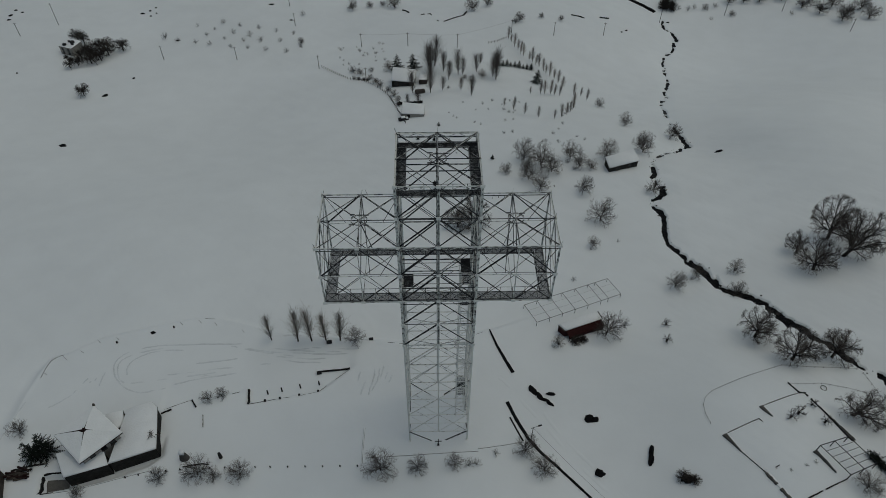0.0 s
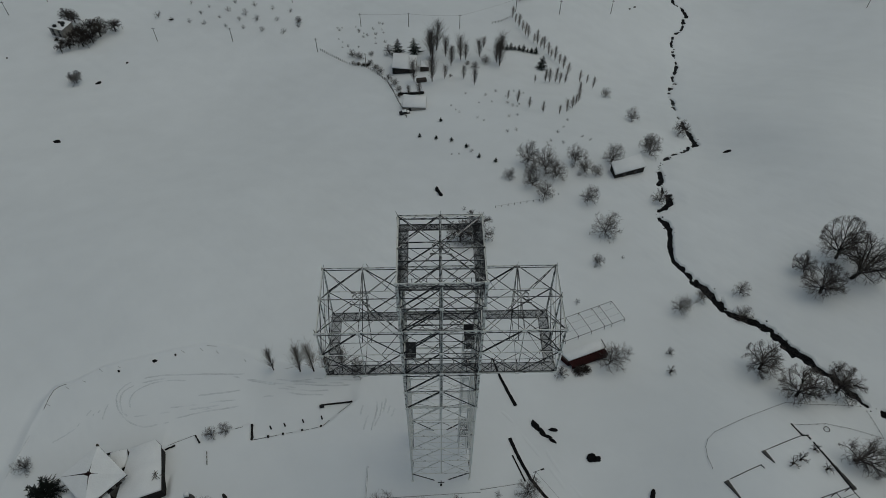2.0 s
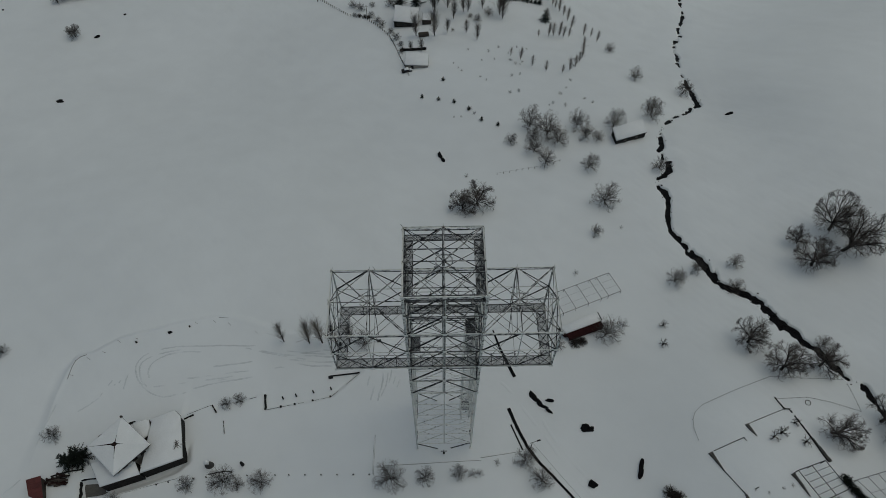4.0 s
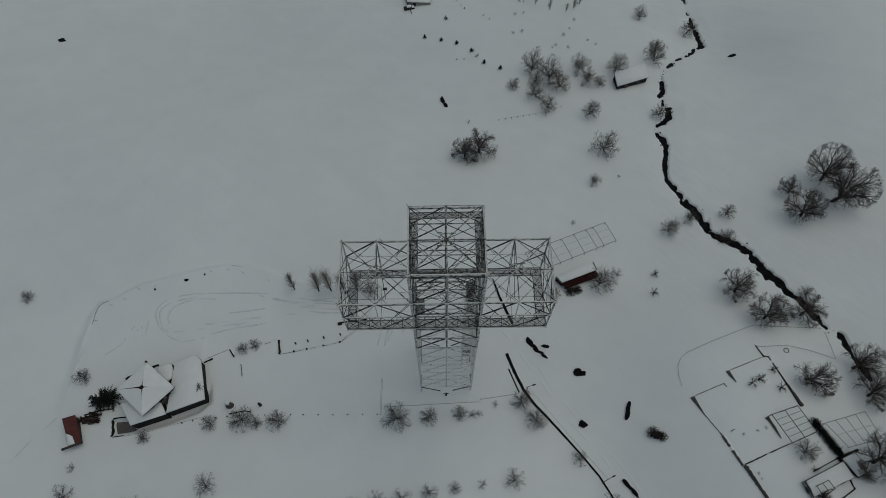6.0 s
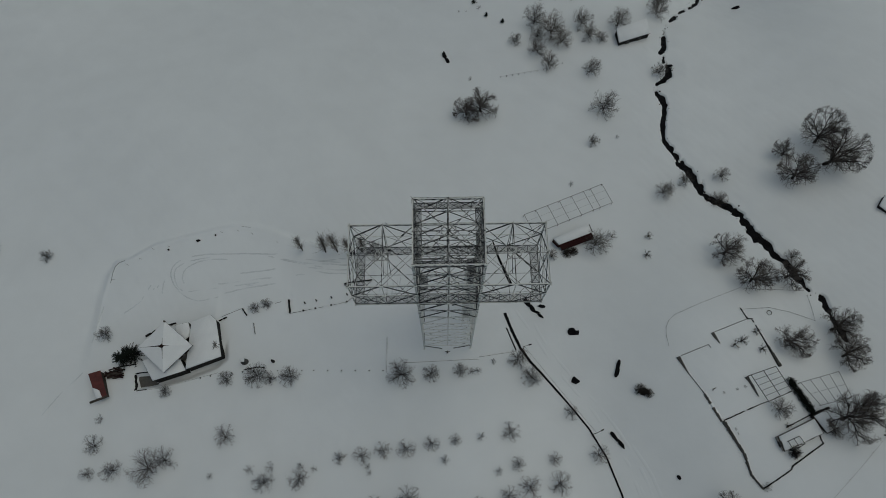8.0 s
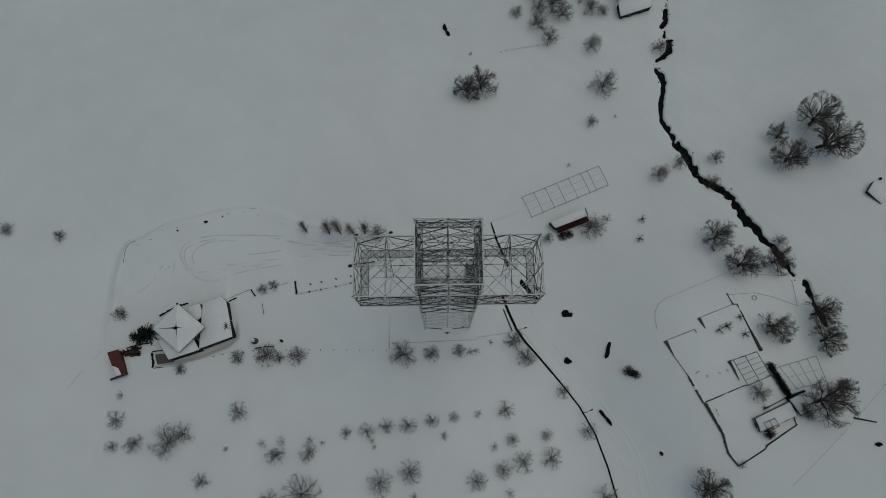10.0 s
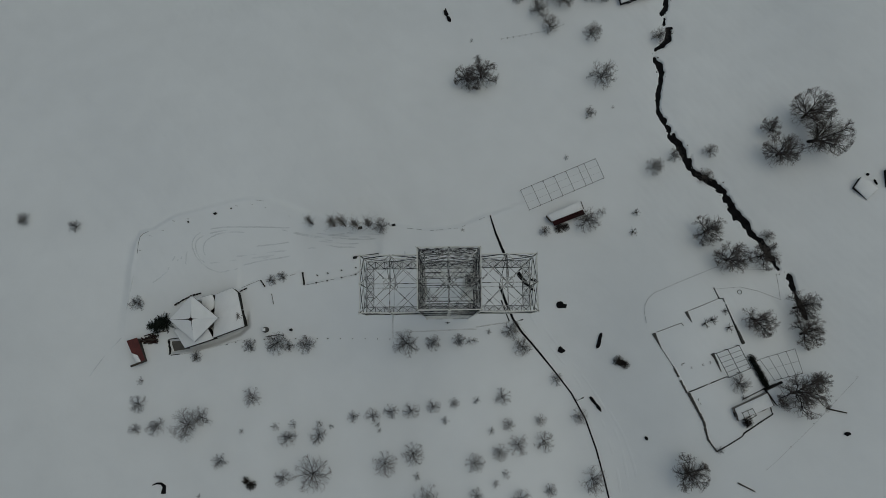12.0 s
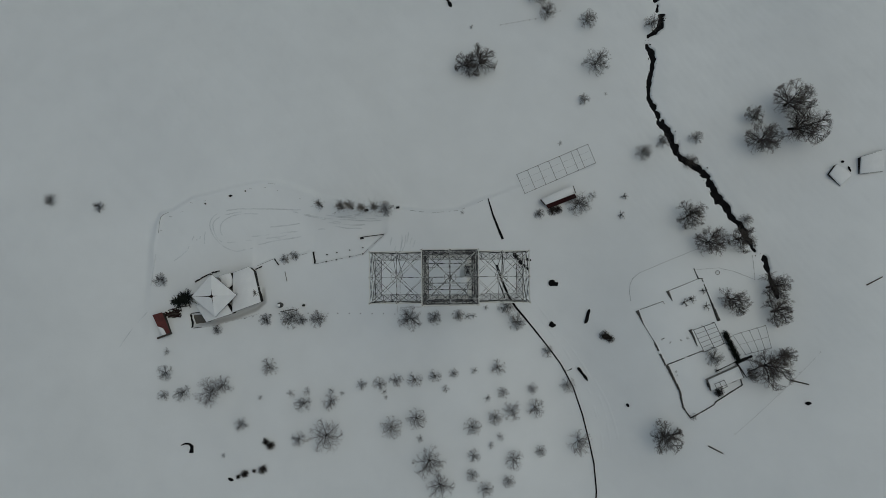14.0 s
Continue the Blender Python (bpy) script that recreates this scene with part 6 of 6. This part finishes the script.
for n, a in (("upright", (-0.08, -0.07, -0.3, 0.08, 0.07, 2.6)), ("crossbeam", (-0.7, -0.07, 1.6, 0.7, 0.07, 1.76))):
    part(n, (*box(*a, 0.03), IRON), cr)
part("foot", (*box(-0.22, -0.22, -0.2, 0.22, 0.22, 0.3, 0.05), IRON), cr)


def track(line):
    """Points along a smooth curve through a line."""
    pts = [Vector((*p, 0)) for p in line]
    fine = []
    for k in range(len(pts) - 1):
        p0, p1, p2, p3 = pts[max(k - 1, 0)], pts[k], pts[k + 1], pts[min(k + 2, len(pts) - 1)]
        for j in range(8):
            u = j / 8
            fine.append(0.5 * ((2 * p1) + (p2 - p0) * u + (2 * p0 - 5 * p1 + 4 * p2 - p3) * u * u + (3 * p1 - p0 - 3 * p2 + p3) * u**3))
    return [(p.x, p.y) for p in fine]


TRACKS = [
    [(-46.5, 22.3), (-54.9, 22.7), (-62.1, 23.0), (-69.3, 23.0), (-74.8, 22.2), (-77.8, 20.4), (-78.7, 17.9), (-78.0, 15.4), (-76.0, 12.6), (-73.7, 10.6), (-70.1, 9.1), (-66.2, 9.5), (-63.1, 10.2)],
    [(-66.5, 22.2), (-71.9, 21.5), (-75.7, 20.3), (-77.5, 18.6), (-77.4, 16.2), (-75.8, 13.2), (-73.8, 11.7)],
    [(-61.6, 21.2), (-67.4, 21.4), (-72.0, 20.4), (-74.6, 18.5), (-75.0, 16.0), (-74.0, 13.6)],
    [(-80.2, 11.0), (-80.4, 13.9), (-80.0, 16.3), (-78.9, 18.8)],
    [(-65.3, 13.7), (-60.0, 14.2), (-54.6, 14.8), (-49.3, 15.3), (-44.0, 15.8), (-38.6, 16.1)],
    [(-73.7, 11.8), (-69.0, 12.1), (-63.7, 12.7), (-57.7, 13.3), (-51.0, 14.2)],
    [(-64.0, 12.2), (-58.0, 12.8), (-52.9, 13.4)],
    [(-63.2, 10.8), (-58.1, 12.0), (-52.9, 12.8), (-46.0, 13.9)],
    [(-59.2, 16.8), (-53.8, 17.2), (-48.4, 17.9), (-43.0, 18.0)],
    [(-91.0, 5.7), (-87.9, 7.9), (-85.4, 10.4), (-84.5, 13.2), (-83.8, 14.6)],
    [(-82.3, 13.0), (-81.4, 14.6)], [(-83.2, 12.4), (-82.8, 13.6)], [(-86.4, 9.2), (-85.0, 11.9)],
    [(-52.0, 22.2), (-44.7, 20.2), (-39.0, 18.9), (-33.4, 17.8)],
    [(-47.7, 21.2), (-40.5, 19.6), (-33.6, 19.0), (-26.7, 18.5), (-19.8, 18.7)],
    [(-40.3, 18.3), (-32.0, 17.3), (-25.2, 17.2)], [(-38.6, 17.2), (-33.0, 16.2), (-26.0, 16.0)],
    [(-37.8, 20.0), (-29.5, 19.4), (-21.2, 19.0)], [(-31.7, 20.7), (-24.1, 20.1), (-17.2, 19.9)], [(-42.0, 20.9), (-35.0, 20.0), (-30.0, 20.4)],
    [(-16.9, 15.1), (-16.4, 11.9), (-17.2, 8.8), (-17.9, 5.6)], [(-15.3, 15.6), (-14.8, 11.9), (-15.5, 8.5), (-16.1, 5.5)],
    [(-13.5, 14.3), (-14.0, 10.3), (-15.8, 6.1)], [(-11.4, 13.3), (-12.6, 9.5)], [(-18.1, 13.5), (-18.9, 8.9)], [(-12.6, 15.0), (-13.2, 11.6), (-14.6, 8.0)], [(-10.4, 12.4), (-11.6, 8.6)],
    [(-98, -10), (-103, -16), (-108, -24)], [(-96.8, 9.0), (-97.4, 3.0), (-98.2, -4.0)],
]
# wheel ruts of the road beside the dark wall
RUTS = [
    [(14.0, 11.3), (17.0, 7.8), (20.8, 1.2), (24.4, -4.7), (27.7, -11.0), (31.7, -16.8), (36.3, -22.8), (40.5, -30.2), (43.8, -37.5), (45.9, -43.9), (47.2, -52.0), (47.6, -62.0)],
    [(20.2, 12.8), (21.4, 7.6), (23.6, 1.0), (26.0, -4.6), (29.6, -10.6), (33.9, -16.6), (38.5, -22.4), (42.7, -29.2), (46.0, -35.9), (48.4, -43.0), (49.6, -52.0), (50.0, -62.0)],
    [(41.7, -32.6), (45.0, -38.9), (47.2, -46.0), (48.4, -54.0)], [(44.6, -31.0), (48.6, -38.6), (51.0, -46.0), (52.2, -54.0)],
]


def furrow(line, seed, half, deep, mat, broken):
    """A pressed groove with raised lips that fades in and out along its line."""
    r, pts, vs, fs = random.Random(seed), track(line), [], []
    for n, p in enumerate(pts):
        q0, q1 = pts[max(n - 1, 0)], pts[min(n + 1, len(pts) - 1)]
        dx, dy = q1[0] - q0[0], q1[1] - q0[1]
        l = math.hypot(dx, dy) or 1
        on = max(0.0, min(1.0, 0.5 + broken + 1.6 * noise.noise(Vector((p[0] * 0.22, p[1] * 0.22, seed * 1.3)))))
        on *= min(1.0, n / 3, (len(pts) - 1 - n) / 3)
        sway = r.uniform(-0.08, 0.08)
        for s, up in ((-1.0, 0.0), (-0.55, 1.0), (0.0, 0.35), (0.55, 0.9), (1.0, 0.0)):
            x, y = p[0] - dy / l * (s * half + sway), p[1] + dx / l * (s * half + sway)
            vs.append((x, y, gz(x, y) - 0.1 + on * (0.1 + deep * up)))
        if n:
            o = 5 * (n - 1)
            fs += [(o + j, o + j + 5, o + j + 6, o + j + 1) for j in range(4)]
    return vs, fs, mat, False


for k, line in enumerate(TRACKS):
    tagged(part("snow_track", furrow(line, 300 + k, 0.2, 0.11 if k < 20 else 0.16, TRACK, 0.45)), "faint broken groove of a wheel track in snow", "track", kind="stuff")
for k, line in enumerate(RUTS):
    tagged(part("snow_rut", furrow(line, 350 + k, 0.4, 0.06, SNOW, 0.3)), "soft wheel rut on the snowed-over road", "track", kind="stuff")
# kerb laid bare along the rim of the square
for k, (line, w, fill) in enumerate((([(-96.4, 15.4), (-96.3, 18.8), (-95.9, 20.7), (-94.9, 21.7), (-93.6, 22.2)], 0.035, 0.9), ([(-66.0, 31.0), (-61.3, 31.8), (-55.5, 31.0), (-50.5, 29.6)], 0.02, 0.42),
                                    ([(-33, 24.5), (-26.0, 23.6), (-17.4, 22.6)], 0.03, 0.5), ([(-12.0, 21.8), (-5, 20.9), (4, 21.7), (13.0, 25.4)], 0.03, 0.5))):
    dry_wall(line, w, 0.12, fill, "thin dark kerb edging the snowy square", "kerb", STONE_DARK if k == 0 else STONE, 400 + k, "kerb")
for x, y in ((-64.9, 29.7), (-60.2, 30.1), (-55.9, 28.9), (-48.3, 26.0), (-84.9, 25.3), (-88.2, 22.5), (-92.0, 20.8), (-80.4, 26.1), (-95.2, 16.4)):
    vs, fs = [], []
    tube(vs, fs, (0, 0, -0.2), (-0.35, 0.15, 1.3), 0.045, 0.03, 5)
    tagged(part("marker_stake", (vs, fs, WOOD), m=pose(x, y, gz(x, y), 0, 0, (x * 37) % 90)), "thin wooden stake leaning in the snow", "stake", "marker stakes")


def street_lamp(x, y, turn):
    """A lamp post with one arm over the road."""
    ob = thing("street_lamp", x, y, gz(x, y), "dark street lamp on a post beside the road wall", "street lamp", "street lamps", turn)
    vs, fs = [], []
    tube(vs, fs, (0, 0, -0.4), (0, 0, 6.0), 0.11, 0.07, 8)
    part("pole", (vs, fs, IRON), ob)
    vs, fs = [], []
    tube(vs, fs, (-0.5, 0, 5.8), (1.3, 0, 6.15), 0.06, 0.05, 6)
    part("arm", (vs, fs, IRON), ob)
    vs, fs = box(1.1, -0.16, 6.05, 1.9, 0.16, 6.24, 0.07)
    part("lamp_head", (vs, fs, IRON), ob)


street_lamp(20.0, -7.3, 15)
street_lamp(36.1, -29.6, 25)
ends = Vector((20.0, -7.3, gz(20.0, -7.3) + 5.9)), Vector((36.1, -29.6, gz(36.1, -29.6) + 5.9))
sag = [ends[0].lerp(ends[1], k / 12) - Vector((0, 0, 2.4 * k / 12 * (1 - k / 12))) for k in range(13)]
tagged(part("overhead_cable", (*cord(sag, 0.025), IRON)), "thin dark cable hung between the street lamps", "cable")
posts([(110.5, -23.6), (97.0, -35.6), (83.8, -47.2)], 9.0, 0.7, 0.04, WOOD, "single wire fence below the yard", wires=1)
# wires of the far pole line
far_poles = [(-35.3, 244.8), (-11, 238.5), (14, 233.7), (43, 249.5)]
for (ax, ay), (bx, by) in zip(far_poles, far_poles[1:]):
    ends = Vector((ax, ay, gz(ax, ay) + 7.1)), Vector((bx, by, gz(bx, by) + 7.1))
    sag = [ends[0].lerp(ends[1], k / 8) - Vector((0, 0, 1.6 * k / 8 * (1 - k / 8))) for k in range(9)]
    tagged(part("overhead_cable", (*cord(sag, 0.03), IRON)), "thin overhead wire along the far utility poles", "cable", "pole wires")


def car(x, y, turn):
    """A parked car with snow on its roof."""
    ob = thing("car", x, y, gz(x, y), "dark parked car with snow on bonnet and roof", "car", turn=turn)
    part("body", (*prism([(-2.1, -0.85), (2.1, -0.85), (2.1, 0.85), (-2.1, 0.85)], 0.3, 0.95, 0.25, 0.25), IRON, False), ob)
    part("cabin", (*prism([(-1.2, -0.75), (1.0, -0.75), (1.0, 0.75), (-1.2, 0.75)], 0.9, 1.5, 0.35, 0.4), GLASS, False), ob)
    part("roof_snow", (*prism([(-1.0, -0.65), (0.8, -0.65), (0.8, 0.65), (-1.0, 0.65)], 1.4, 1.72, 0.25, 0.2), SNOW_ROOF, False), ob, "cushion of snow")
    part("bonnet_snow", (*prism([(1.05, -0.7), (1.95, -0.7), (1.95, 0.7), (1.05, 0.7)], 0.9, 1.12, 0.2, 0.15), SNOW_ROOF, False), ob, "cushion of snow")
    for wx in (-1.3, 1.3):
        for wy in (-0.85, 0.85):
            vs, fs = [], []
            tube(vs, fs, (wx, wy - 0.1, 0.32), (wx, wy + 0.1, 0.32), 0.32, 0.32, 12)
            part("wheel", (vs, fs, IRON), ob)


car(-11.4, 161.4 - 5.4, 12)
# stones and lumps of snow along the stream
rs, stones, lumps = random.Random(71), ([], []), ([], [])
for line in (STREAM_UPPER, STREAM_LOWER):
    for (ax, ay, aw), (bx, by, bw) in zip(line, line[1:]):
        for _ in range(int(math.dist((ax, ay), (bx, by)) * 1.1)):
            u, w = rs.random(), rs.gauss(0, 1) * (0.2 + 0.55 * max(aw, bw))
            l = math.dist((ax, ay), (bx, by))
            x, y = ax + (bx - ax) * u - (by - ay) / l * w, ay + (by - ay) * u + (bx - ax) / l * w
            r = rs.uniform(0.1, 0.34)
            for (vs, fs), z, f in ((stones, gz(x, y) - 0.05, 1.0), (lumps, gz(x, y) + 0.12 * r, 0.8 if rs.random() < 0.5 else 0.0)):
                if f:
                    o, turn = len(vs), rs.uniform(0, 6)
                    for h, k in ((-0.6, 0.9), (0.25, 1.0), (0.75, 0.6)):
                        vs += [(x + r * f * k * rs.uniform(0.75, 1.2) * math.cos(turn + j * 1.047), y + r * f * k * rs.uniform(0.75, 1.2) * math.sin(turn + j * 1.047), z + r * h) for j in range(6)]
                    fs += [(o + i * 6 + j, o + i * 6 + (j + 1) % 6, o + i * 6 + 6 + (j + 1) % 6, o + i * 6 + 6 + j) for i in range(2) for j in range(6)] + [tuple(range(o + 12, o + 18))]
tagged(part("stream_stones", (*stones, ROCK)), "dark wet stones strewn along the stream", "stones", kind="stuff")
tagged(part("snow_lumps", (*lumps, SNOW_ROOF)), "caps of snow on the stream stones", "snow", kind="stuff")
